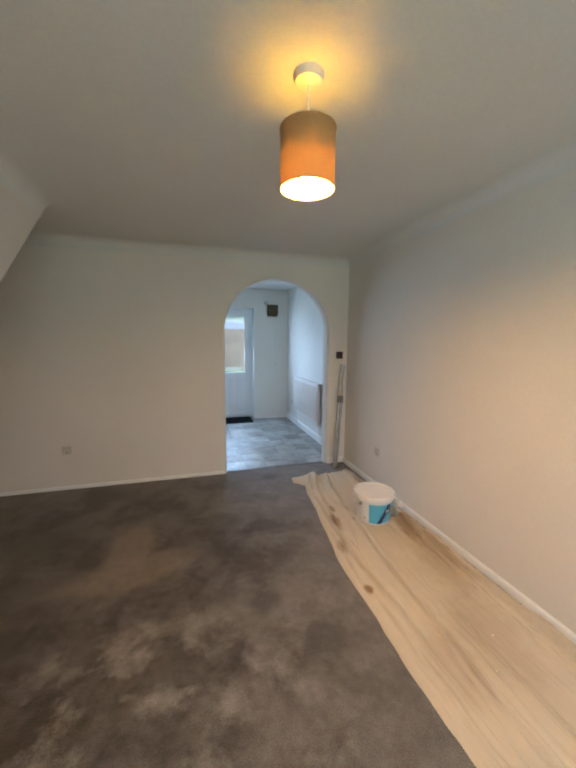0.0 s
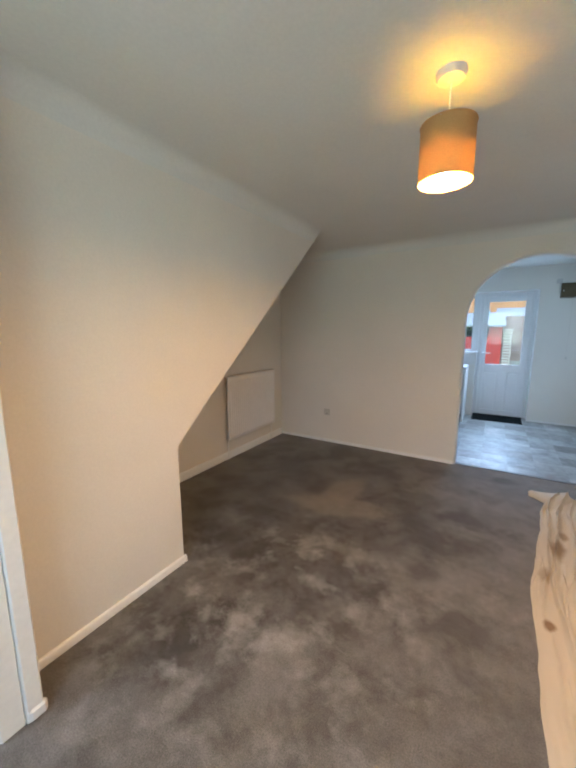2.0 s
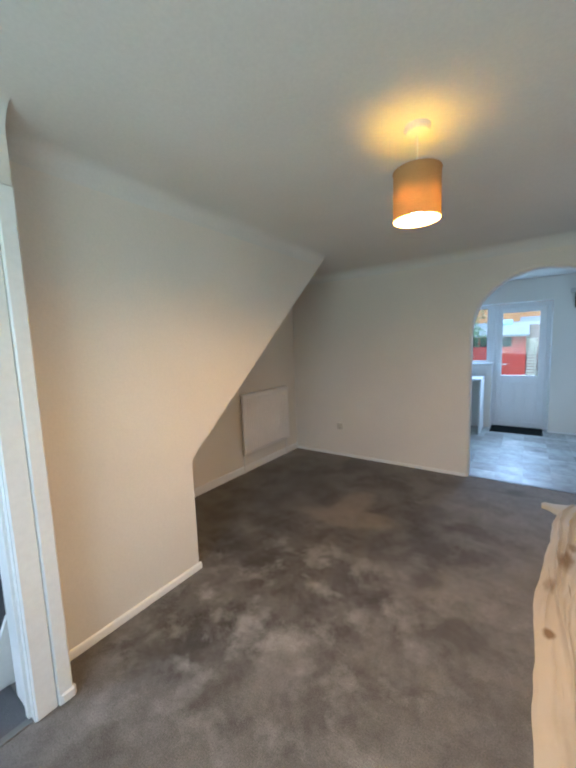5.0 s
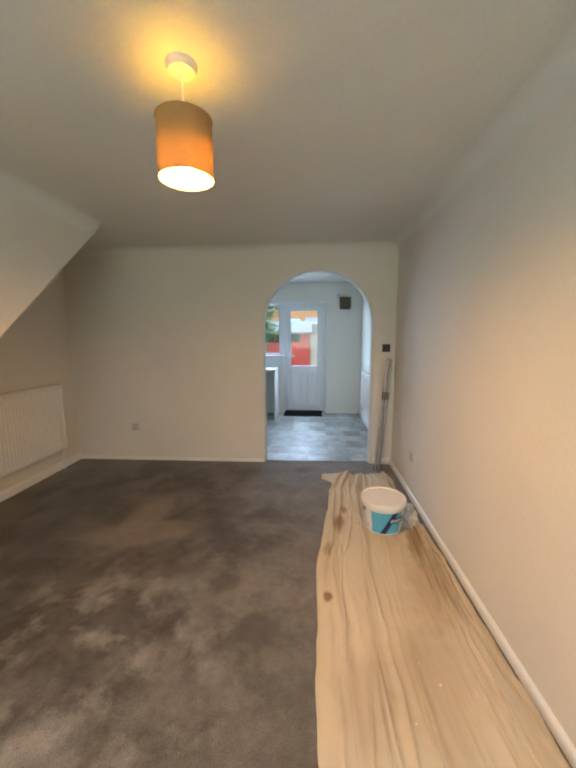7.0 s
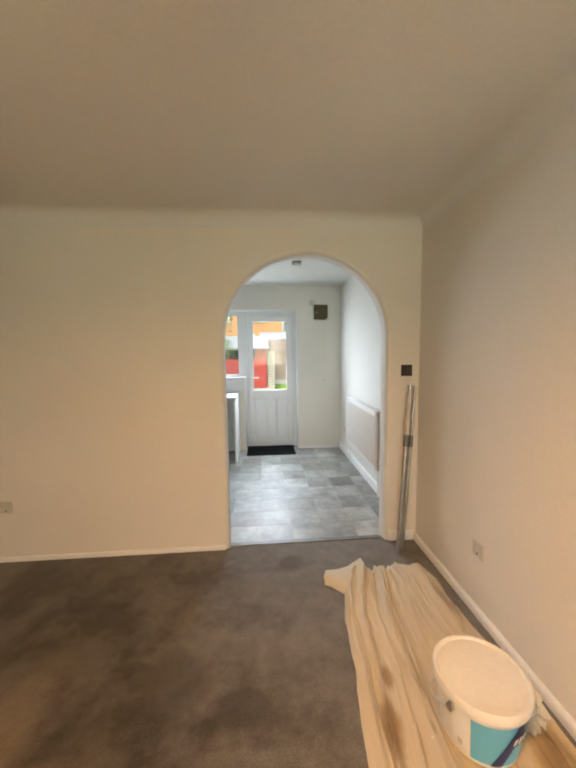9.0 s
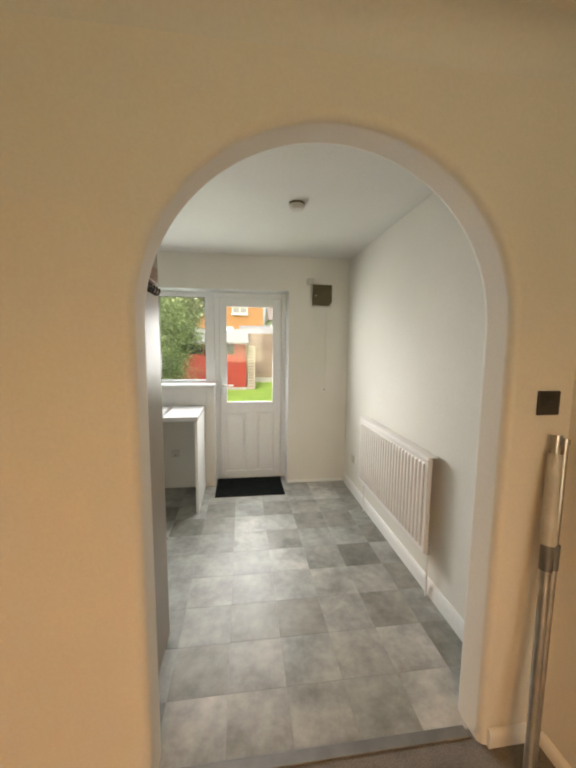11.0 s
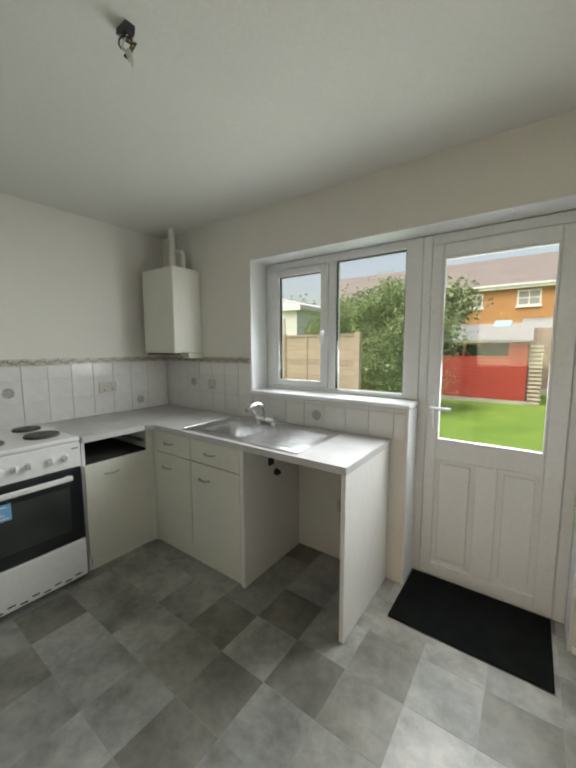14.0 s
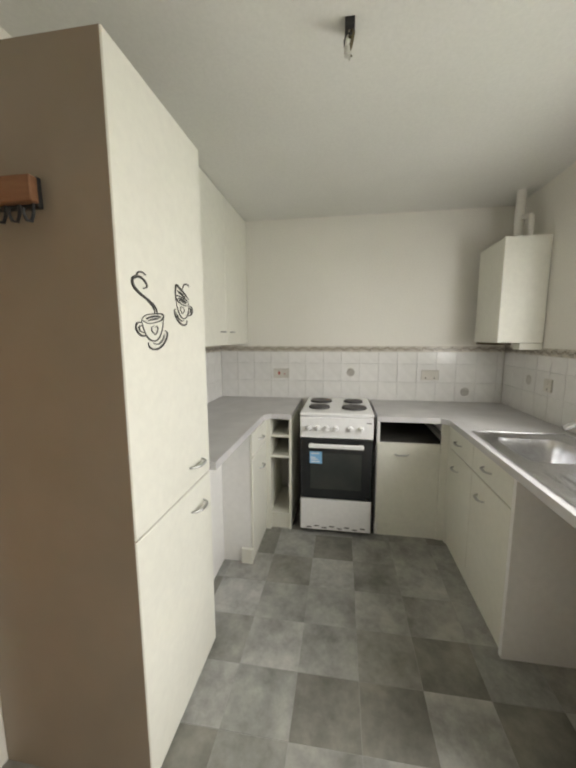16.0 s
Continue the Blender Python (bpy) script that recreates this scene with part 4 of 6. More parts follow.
# crumpled plastic beside the bucket
bm = bmesh.new()
bmesh.ops.create_icosphere(bm, subdivisions=4, radius=1.0)
for v in bm.verts:
    d = 1 + 0.35 * noise.noise(v.co * 2.2) + 0.18 * noise.noise(v.co * 5.5)
    v.co = Vector((3.84 + v.co.x * 0.07 * d, 4.26 + v.co.y * 0.12 * d, max(0.02, 0.085 + v.co.z * 0.085 * d)))
single("plastic_bag", bm, M_DIRTYPLASTIC, "crumpled milky plastic bag beside the bucket", "bag")

# decorating poles leaning in the corner
poles = (((3.80, 5.40, 0.003), (3.935, 5.545, 1.25), 0.016), ((3.845, 5.43, 0.003), (3.975, 5.548, 1.235), 0.013))
for (a, b, r), words in zip(poles, ("scuffed aluminium extension pole leaning in the corner", "slim aluminium pole leaning in the corner")):
    a, b = Vector(a), Vector(b)
    p = thing("extension_pole", a, words, "pole", "poles leaning in the corner")
    part("outer_tube", rod(bmesh.new(), a, a.lerp(b, 0.66), r, seg=16), M_ALU, p)
    part("inner_tube", rod(bmesh.new(), a.lerp(b, 0.66), b, r * 0.8, seg=16), M_ALU, p)
    part("collar", rod(bmesh.new(), a.lerp(b, 0.63), a.lerp(b, 0.70), r * 1.25, seg=16), M_THRESH, p, "dull locking collar")
    part("end_cap", rod(bmesh.new(), a.lerp(b, 0.985), b, r * 1.1, seg=16), M_ALU, p)
    if r > 0.015:
        part("grip", rod(bmesh.new(), a.lerp(b, 0.70), a.lerp(b, 0.95), r * 1.5, r * 1.35, 16), M_DIRTYPLASTIC, p, "clear ribbed grip")

# ---- kitchen ----
def bow_handle(c, along, out, length=0.096, rise=0.026, r=0.0055):
    """A bent bar handle: centre, direction along it and out of the door."""
    c, along, out = Vector(c), Vector(along), Vector(out)
    bm = bmesh.new()
    pts, rad = [], []
    for k in range(11):
        u = k / 10 * 2 - 1
        pts.append(c + along * u * length / 2 + out * (rise * (1 - u ** 4) + 0.001))
        rad.append(r * (0.75 + 0.5 * (1 - u * u)))
    return tube(bm, pts, rad, 8)


def front(bm_name, kind, parent, x0, x1, y0, y1, z0, z1, mat=None, label=""):
    return part(bm_name, boxes((x0, x1, y0, y1, z0, z1), bevel=0.003), mat or M_CAB, parent, label)


# tall unit between the arch and the worktop
TX0, TX1, TY, TZ = 1.885, 2.448, 6.283, 2.21
tall = thing("tall_cupboard", (2.11, 5.97, 0), "tall cream cupboard with two doors and a taupe side", "cupboard")
part("body", boxes((TX0, TX1 - 0.019, YK + 0.002, TY - 0.021, 0.0, TZ - 0.004)), M_CAB, tall)
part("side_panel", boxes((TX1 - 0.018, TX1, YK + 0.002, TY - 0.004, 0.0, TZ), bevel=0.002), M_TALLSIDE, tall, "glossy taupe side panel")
for z0, z1, hz in ((0.02, 0.871, 0.775), (0.877, TZ, 0.96)):
    d = front("door", 0, tall, TX0 + 0.002, TX1 - 0.001, TY - 0.019, TY, z0, z1)
    part("handle", bow_handle((2.03, TY, hz), (1, 0, 0.02), (0, 1, 0), 0.12, 0.03), M_HANDLE, d, "bent satin metal handle")


def smooth_line(pts, steps=5):
    """Points of a curve that runs softly through the given ones."""
    p = [pts[0]] + list(pts) + [pts[-1]]
    out = []
    for a, b, c, d in zip(p, p[1:], p[2:], p[3:]):
        for k in range(steps):
            t = k / steps
            out.append(tuple(0.5 * (2 * b[q] + (c[q] - a[q]) * t + (2 * a[q] - 5 * b[q] + 4 * c[q] - d[q]) * t * t + (3 * b[q] - a[q] - 3 * c[q] + d[q]) * t ** 3) for q in (0, 1)))
    return out + [tuple(pts[-1])]


def decal(cx, cz, wide, high, lean, strokes):
    """A line-drawn steaming cup, of thin vinyl strips that swell in the middle."""
    bm = bmesh.new()
    for r, pts in strokes:
        pts = smooth_line(pts)
        n = len(pts) - 1
        rad = [r * (0.35 + 0.65 * math.sin(math.pi * (k + 0.5) / (n + 1))) for k in range(n + 1)]
        tube(bm, [(cx - (px * wide + pz * lean), TY + 0.0012, cz + pz * high) for px, pz in pts], rad, 4)
    return bm


CUP = [(0.0030, [(-0.48, 0.05), (-0.30, 0.20), (0.05, 0.27), (0.40, 0.30), (0.50, 0.22), (0.36, 0.08), (0.05, -0.02), (-0.25, -0.05), (-0.48, 0.05)]),
       (0.0042, [(-0.30, 0.08), (-0.05, 0.17), (0.25, 0.20), (0.36, 0.17)]),
       (0.0036, [(-0.22, 0.03), (0.05, 0.10), (0.28, 0.13)]),
       (0.0030, [(-0.48, 0.02), (-0.42, -0.25), (-0.28, -0.50), (-0.05, -0.62), (0.20, -0.55), (0.40, -0.25), (0.50, 0.18)]),
       (0.0040, [(-0.46, -0.05), (-0.66, -0.06), (-0.72, -0.24), (-0.58, -0.42), (-0.40, -0.46), (-0.34, -0.40)]),
       (0.0030, [(-0.44, -0.14), (-0.58, -0.16), (-0.58, -0.28), (-0.42, -0.36)]),
       (0.0042, [(-0.26, -0.66), (-0.22, -0.82), (0.02, -0.90), (0.34, -0.80), (0.58, -0.55), (0.64, -0.34), (0.54, -0.26)]),
       (0.0030, [(-0.05, -0.70), (0.20, -0.72), (0.42, -0.56), (0.50, -0.38)]),
       (0.0022, [(0.06, -0.12), (-0.06, -0.16), (-0.08, -0.28), (0.08, -0.40), (0.20, -0.22), (0.14, -0.12), (0.06, -0.18)])]
STEAM = [(0.0052, [(0.20, 0.25), (0.14, 0.48), (-0.12, 0.66), (-0.50, 0.84), (-0.74, 1.04), (-0.72, 1.26), (-0.46, 1.34), (-0.24, 1.22), (-0.20, 1.08), (-0.34, 1.02)]),
         (0.0034, [(-0.62, 1.26), (-0.52, 1.46), (-0.34, 1.50), (-0.20, 1.44)]),
         (0.0030, [(0.10, 0.30), (0.02, 0.50), (-0.22, 0.66)])]
SHORT_STEAM = [(0.0046, [(-0.50, 0.10), (-0.52, 0.40), (-0.44, 0.72), (-0.20, 0.62), (0.20, 0.42), (0.46, 0.26)]),
               (0.0048, [(-0.36, 0.50), (-0.10, 0.40), (0.20, 0.28)]),
               (0.0036, [(0.02, 0.62), (0.14, 0.84), (0.40, 0.88), (0.56, 0.82)])]
single("cup_decal", decal(2.292, 1.516, 0.128, 0.094, 0.0, CUP + STEAM), M_INK, "black line-drawn coffee cup sticker on the door", "sticker", "cup stickers")
single("cup_decal", decal(2.085, 1.590, 0.105, 0.085, 0.0, [(w, [(-x, z) for x, z in p]) for w, p in CUP] + SHORT_STEAM), M_INK, "small black coffee cup sticker on the door", "sticker", "cup stickers")

rack = thing("coat_rack", (TX1, 6.07, 1.90), "small wooden coat rack with black hooks on the cupboard side", "coat rack")
part("backing", boxes((TX1 + 0.001, TX1 + 0.016, 5.88, 6.085, 1.802, 1.878), bevel=0.002), M_BLACK, rack, "black backing")
part("board", boxes((TX1 + 0.016, TX1 + 0.042, 5.89, 6.088, 1.81, 1.874), bevel=0.003), M_WOODHOOK, rack, "reddish stained wooden board")
for i in range(5):
    y = 5.905 + i * 0.042
    bm = bmesh.new()
    tube(bm, [(TX1 + 0.02, y, 1.815), (TX1 + 0.022, y, 1.785), (TX1 + 0.030, y, 1.765), (TX1 + 0.044, y, 1.763), (TX1 + 0.052, y, 1.778), (TX1 + 0.051, y, 1.79)], 0.0042, 8)
    part("hook", bm, M_BLACK, rack, "black metal hook")

# worktops
WT0, WT1 = 0.872, 0.91
FRONT_Y, FRONT_X, LEFT_Y = 7.595, 0.862, 6.33
COOK0, COOK1 = 6.505, 7.125
bm = prism([(XL + 0.002, COOK1), (FRONT_X, COOK1), (FRONT_X, FRONT_Y - 0.05), (FRONT_X + 0.05, FRONT_Y), (1.22, FRONT_Y), (1.22, YF - 0.002), (XL + 0.002, YF - 0.002)], "z", WT0, WT1)
top1 = single("worktop", bm, M_TOP, "pale speckled worktop running into the corner by the sink", "worktop")
# worktop with the sink cut-out
sx0, sx1, sy0, sy1 = 1.30, 1.68, 7.70, 8.03
bm = prism([(1.22, FRONT_Y), (2.447, FRONT_Y), (2.447, YF - 0.002), (1.22, YF - 0.002), (1.22, 7.8705), (1.27, 7.8705), (1.27, 8.08), (1.71, 8.08), (1.71, 7.66), (1.27, 7.66), (1.27, 7.87), (1.22, 7.87)], "z", WT0, WT1)
single("worktop", bm, M_TOP, "pale speckled worktop with an inset steel sink", "worktop")
bm = prism([(XL + 0.002, YK + 0.002), (TX0 - 0.003, YK + 0.002), (TX0 - 0.003, LEFT_Y - 0.02), (FRONT_X + 0.07, LEFT_Y - 0.02), (FRONT_X + 0.02, LEFT_Y + 0.03), (FRONT_X + 0.02, COOK0), (XL + 0.002, COOK0)], "z", WT0, WT1)
single("worktop", bm, M_TOP, "pale speckled corner worktop beside the tall cupboard", "worktop")

# base unit right of the cooker, its drawer missing
unit = thing("base_cabinet", (0.53, 7.36, 0), "cream base cabinet with a missing drawer front", "cabinet")
X1 = FRONT_X - 0.012
for row in ((XL + 0.01, X1 - 0.02, COOK1 + 0.004, COOK1 + 0.022, 0.0, WT0 - 0.001), (XL + 0.01, X1 - 0.02, 7.585, 7.60, 0.0, WT0 - 0.001)):
    part("side", boxes(row), M_CABW, unit)
part("bottom", boxes((XL + 0.021, X1 - 0.031, COOK1 + 0.023, 7.584, 0.10, 0.118)), M_CABW, unit)
part("back", boxes((XL + 0.01, XL + 0.02, COOK1 + 0.023, 7.584, 0.118, WT0 - 0.001)), M_CABW, unit)
part("rail", boxes((XL + 0.021, X1 - 0.02, COOK1 + 0.023, 7.584, 0.70, 0.712)), M_CABW, unit)
d = front("door", 0, unit, X1 - 0.019, X1, COOK1 + 0.006, 7.56, 0.095, 0.718)
part("handle", bow_handle((X1, 7.30, 0.635), (0, 1, 0), (1, 0, 0)), M_HANDLE, d, "bent satin metal handle")
part("plinth", boxes((X1 - 0.03, X1 - 0.014, COOK1 + 0.024, 7.59, 0.0, 0.093)), M_CAB, unit)
part("corner_post", boxes((X1 - 0.019, X1, 7.562, 7.632, 0.0, WT0 - 0.002), bevel=0.003), M_CAB, unit)
# dark sheets stand for the shade inside the open drawer slot
part("drawer_slot_shade", boxes((XL + 0.03, X1 - 0.021, COOK1 + 0.024, 7.583, 0.7125, 0.722), (XL + 0.03, XL + 0.04, COOK1 + 0.024, 7.583, 0.722, WT0 - 0.002)), M_OPENINGSHADE, unit, "dark sheets painting the shade in the empty drawer slot")
bm = boxes((XL + 0.05, X1 - 0.06, 7.565, 7.583, 0.77, 0.79), bevel=0.002)
part("drawer_runner", bm, M_ALU, unit, "metal drawer runner")

# sink base unit: two drawers over two doors
sink_unit = thing("sink_cabinet", (1.31, 7.9, 0), "cream sink cabinet with two drawers and two doors", "cabinet")
FY = FRONT_Y + 0.018
part("bottom", boxes((FRONT_X + 0.019, 1.746, FY + 0.03, YF - 0.01, 0.10, 0.118)), M_CABW, sink_unit)
part("side", boxes((FRONT_X, FRONT_X + 0.018, FY + 0.02, YF - 0.01, 0.0, WT0 - 0.001)), M_CABW, sink_unit)
part("side", boxes((1.747, 1.775, FY - 0.002, YF - 0.01, 0.0, WT0 - 0.001)), M_CABW, sink_unit, "white melamine side")
for x0, x1 in ((0.885, 1.283), (1.288, 1.742)):
    dr = front("drawer_front", 0, sink_unit, x0, x1, FY, FY + 0.018, 0.715, 0.865)
    part("handle", bow_handle(((x0 + x1) / 2 - 0.03, FY, 0.79), (1, 0, 0), (0, -1, 0)), M_HANDLE, dr, "bent satin metal handle")
    dd = front("door", 0, sink_unit, x0, x1, FY, FY + 0.018, 0.095, 0.708)
    part("handle", bow_handle((x0 + 0.14, FY, 0.61), (1, 0, 0), (0, -1, 0)), M_HANDLE, dd, "bent satin metal handle")
part("filler", boxes((0.851, 0.883, FY, FY + 0.018, 0.0, WT0 - 0.002), bevel=0.002), M_CAB, sink_unit)
part("plinth", boxes((0.884, 1.746, FY + 0.012, FY + 0.028, 0.0, 0.093)), M_CAB, sink_unit)
bm = boxes((1.776, 1.79, 7.84, 7.89, 0.71, 0.79), bevel=0.003)
single("pipe_plate", bm, M_BLACK, "black waste pipe plate on the cabinet side", "pipe fitting")
bm = rod(bmesh.new(), (1.774, 7.925, 0.645), (1.80, 7.925, 0.645), 0.024, 0.018, 16)
rod(bm, (1.80, 7.925, 0.645), (1.812, 7.925, 0.645), 0.012, seg=12)
single("pipe_stub", bm, M_BLACK, "black capped pipe stub on the cabinet side", "pipe fitting")
single("end_panel", boxes((2.418, 2.442, FRONT_Y + 0.008, YF - 0.003, 0.0, WT0 - 0.001), bevel=0.002), M_CABW, "white end panel holding up the worktop", "panel")

# open shelf unit left of the cooker
shelf = thing("shelf_unit", (0.55, 6.42, 0), "open cream shelf unit beside the cooker", "shelf")
SX = FRONT_X + 0.01
part("side", boxes((XL + 0.01, SX, COOK0 - 0.018, COOK0, 0.0, WT0 - 0.001)), M_CAB, shelf)
part("side", boxes((XL + 0.01, SX, LEFT_Y + 0.002, LEFT_Y + 0.018, 0.0, WT0 - 0.001)), M_CAB, shelf)
part("back", boxes((0.40, 0.41, LEFT_Y + 0.018, COOK0 - 0.018, 0.14, WT0 - 0.001)), M_CARCASS, shelf)
for z in (0.13, 0.585, 0.745):
    part("shelf", boxes((0.41, SX - 0.004, LEFT_Y + 0.019, COOK0 - 0.019, z - 0.016, z), bevel=0.002), M_CAB, shelf)
part("plinth", boxes((SX - 0.03, SX - 0.015, LEFT_Y + 0.019, COOK0 - 0.019, 0.0, 0.113)), M_CAB, shelf)

# narrow cabinet in the corner and the space beside it
corner = thing("corner_cabinet", (1.08, 6.05, 0), "cream corner cabinet with a drawer and a door", "cabinet")
part("body", boxes((0.885, 1.29, YK + 0.01, LEFT_Y - 0.03, 0.0, WT0 - 0.001)), M_CABW, corner)
for z0, z1, hz in ((0.095, 0.708, 0.585), (0.715, 0.868, 0.79)):
    d = front("drawer_front" if z0 > 0.5 else "door", 0, corner, 0.888, 1.288, LEFT_Y - 0.029, LEFT_Y - 0.011, z0, z1)
    part("handle", bow_handle((1.08, LEFT_Y - 0.011, hz), (1, 0, 0), (0, 1, 0)), M_HANDLE, d, "bent satin metal handle")
part("filler", boxes((0.8735, 0.8875, LEFT_Y - 0.029, LEFT_Y + 0.018, 0.0, WT0 - 0.001)), M_CAB, corner)
part("plinth", boxes((0.888, 1.288, LEFT_Y - 0.029, LEFT_Y - 0.02, 0.0, 0.092)), M_CAB, corner)
single("appliance_space_back", boxes((1.292, TX0 - 0.003, 6.10, 6.115, 0.0, WT0 - 0.002)), M_CABW, "plain white panel closing the space under the worktop", "panel")
single("plinth_offcut", boxes((1.294, 1.314, 6.24, 6.315, 0.0, 0.105), bevel=0.004), M_CAB, "short cream plinth offcut on the floor", "plinth")

# wall cabinets over the left run
wall_cab = thing("wall_cabinet", (0.72, 5.85, 1.41), "cream wall cabinet with two doors", "cabinet")
part("body", boxes((XL + 0.003, 1.79, YK + 0.002, 5.98, 1.41, CEIL - 0.004)), M_CAB, wall_cab)
for x0, x1 in ((XL + 0.005, 0.785), (0.79, 1.29), (1.295, 1.785)):
    d = front("door", 0, wall_cab, x0, x1, 5.981, 6.0, 1.412, CEIL - 0.006)
    hx = x1 - 0.10 if x0 < 0.5 else x0 + 0.10
    part("handle", bow_handle((hx, 6.0, 1.51), (1, 0, 0), (0, 1, 0), 0.08), M_HANDLE, d, "small satin handle")

# cooker
C0, C1, CX = 6.575, 7.095, 0.895
cooker = thing("electric_cooker", (0.6, 6.835, 0), "white freestanding electric cooker with a black glass oven door", "cooker")
part("body", boxes((XL + 0.06, CX - 0.03, C0, C1, 0.03, 0.90), bevel=0.004), M_ENAMEL, cooker)
hob = part("hob", boxes((XL + 0.05, CX + 0.004, C0 - 0.003, C1 + 0.003, 0.902, 0.93), bevel=0.008), M_ENAMEL, cooker)
for px, py, r in ((0.44, 6.70, 0.088), (0.44, 6.965, 0.075), (0.70, 6.70, 0.078), (0.70, 6.965, 0.09)):
    part("hotplate", lathe(bmesh.new(), px, py, [(0, 0.9305), (r + 0.004, 0.9305), (r, 0.944), (r - 0.012, 0.946), (0.022, 0.946), (0.018, 0.943), (0, 0.943)], 36), M_PLATE, hob, "dark cast hotplate")
panel = part("control_panel", boxes((CX - 0.03, CX + 0.006, C0, C1, 0.745, 0.90), bevel=0.006), M_ENAMEL, cooker)
for i, y in enumerate((6.635, 6.70, 6.765, 6.83, 6.935, 7.01)):
    bm = rod(bmesh.new(), (CX + 0.006, y, 0.82), (CX + 0.028, y, 0.82), 0.021, 0.016, 20)
    box(bm, CX + 0.026, CX + 0.036, y - 0.004, y + 0.004, 0.802, 0.838, 0.002)
    part("knob", bm, M_ENAMEL, panel)
part("badge", boxes((CX + 0.0065, CX + 0.008, 7.045, 7.08, 0.862, 0.868)), M_BLACK, panel, "small dark badge")
door = part("oven_door", boxes((CX - 0.03, CX + 0.008, C0 + 0.002, C1 - 0.002, 0.285, 0.74), bevel=0.004), M_DARKGLASS, cooker, "black glass oven door")
part("oven_window", boxes((CX + 0.0085, CX + 0.0105, C0 + 0.075, C1 - 0.075, 0.36, 0.635), bevel=0.001), M_OVENWIN, door)
bm = boxes((CX + 0.03, CX + 0.048, C0 + 0.065, C1 - 0.065, 0.68, 0.712), bevel=0.006)
for y in (C0 + 0.085, C1 - 0.085):
    box(bm, CX + 0.006, CX + 0.032, y - 0.012, y + 0.012, 0.684, 0.708, 0.003)
part("handle", bm, M_ENAMEL, door, "white bar handle")
sticker = part("sticker", boxes((CX + 0.0085, CX + 0.0112, 6.645, 6.735, 0.555, 0.645)), M_PAPER, door, "blue and white energy sticker")
for z, w in ((0.632, 0.06), (0.60, 0.035), (0.588, 0.05), (0.57, 0.065)):
    part("sticker_bar", boxes((CX + 0.0112, CX + 0.0122, 6.655, 6.655 + w, z - 0.004, z + 0.003)), M_WHITEINK, sticker)
drawer = part("drawer_front", boxes((CX - 0.03, CX + 0.006, C0 + 0.002, C1 - 0.002, 0.035, 0.278), bevel=0.005), M_ENAMEL, cooker)
for i in range(8):
    y = C0 + 0.05 + i * 0.056
    part("vent_slot", boxes((CX + 0.0062, CX + 0.0075, y, y + 0.036, 0.05 + (i % 2) * 0.012, 0.058 + (i % 2) * 0.012)), M_OPENINGSHADE, drawer)
for y in (C0 + 0.03, C1 - 0.03):
    for x in (0.32, 0.82):
        part("foot", rod(bmesh.new(), (x, y, 0), (x, y, 0.032), 0.016, seg=12), M_BLACK, cooker)

# sink with drainer and mixer tap
sink = thing("sink", (1.65, 7.87, WT1), "stainless steel sink with a ribbed drainer", "sink")
SZ = WT1 + 0.004
bm = boxes((1.185, 2.14, 7.635, 7.70, WT1 + 0.0005, SZ), (1.185, 2.14, 8.03, 8.13, WT1 + 0.0005, SZ), (1.185, sx0, 7.70, 8.03, WT1 + 0.0005, SZ), (sx1, 2.14, 7.70, 8.03, WT1 + 0.0005, SZ))
for x0, x1, y0, y1 in ((1.185, 2.14, 7.632, 7.642), (1.185, 2.14, 8.122, 8.132), (1.182, 1.192, 7.635, 8.13), (2.133, 2.143, 7.635, 8.13)):
    box(bm, x0, x1, y0, y1, WT1 + 0.0005, SZ + 0.004, 0.002)
part("rim", bm, M_STEEL, sink)


def bowl(x0, x1, y0, y1, ztop, depth):
    bm = bmesh.new()
    rows = []
    cx, cy = (x0 + x1) / 2, (y0 + y1) / 2
    for k, (s, z) in enumerate(((1.0, 0.0), (0.985, -0.01), (0.95, -0.05), (0.91, -depth + 0.03), (0.86, -depth + 0.008), (0.78, -depth), (0.12, -depth - 0.004))):
        ring = []
        for i in range(48):
            a = i * math.tau / 48
            ca, sa = math.cos(a), math.sin(a)
            n = 6.0 - 0.3 * k
            rr = (abs(ca) ** n + abs(sa) ** n) ** (-1 / n)
            ring.append(bm.verts.new((cx + ca * rr * (x1 - x0) / 2 * s, cy + sa * rr * (y1 - y0) / 2 * s, ztop + z)))
        rows.append(ring)
    for a, b in zip(rows, rows[1:]):
        for i in range(48):
            bm.faces.new((a[i], a[(i + 1) % 48], b[(i + 1) % 48], b[i]))
    bm.faces.new(rows[-1])
    return bm


part("bowl", bowl(sx0 - 0.004, sx1 + 0.004, sy0 - 0.004, sy1 + 0.004, SZ - 0.001, 0.15), M_STEEL, sink)
part("waste", rod(bmesh.new(), (1.49, 7.865, SZ - 0.156), (1.49, 7.865, SZ - 0.148), 0.035, seg=24), M_BLACK, sink, "dark plug hole")
part("overflow", rod(bmesh.new(), (1.60, 8.018, SZ - 0.045), (1.60, 8.008, SZ - 0.045), 0.016, seg=20), M_BLACK, sink, "dark overflow")
for i in range(8):
    y = 7.70 + i * 0.047
    bm = bmesh.new()
    tube(bm, [(1.79, y, SZ - 0.001), (1.82, y, SZ + 0.002), (2.07, y, SZ + 0.001), (2.10, y, SZ - 0.002)], 0.0042, 8)
    part("drainer_rib", bm, M_STEEL, sink)

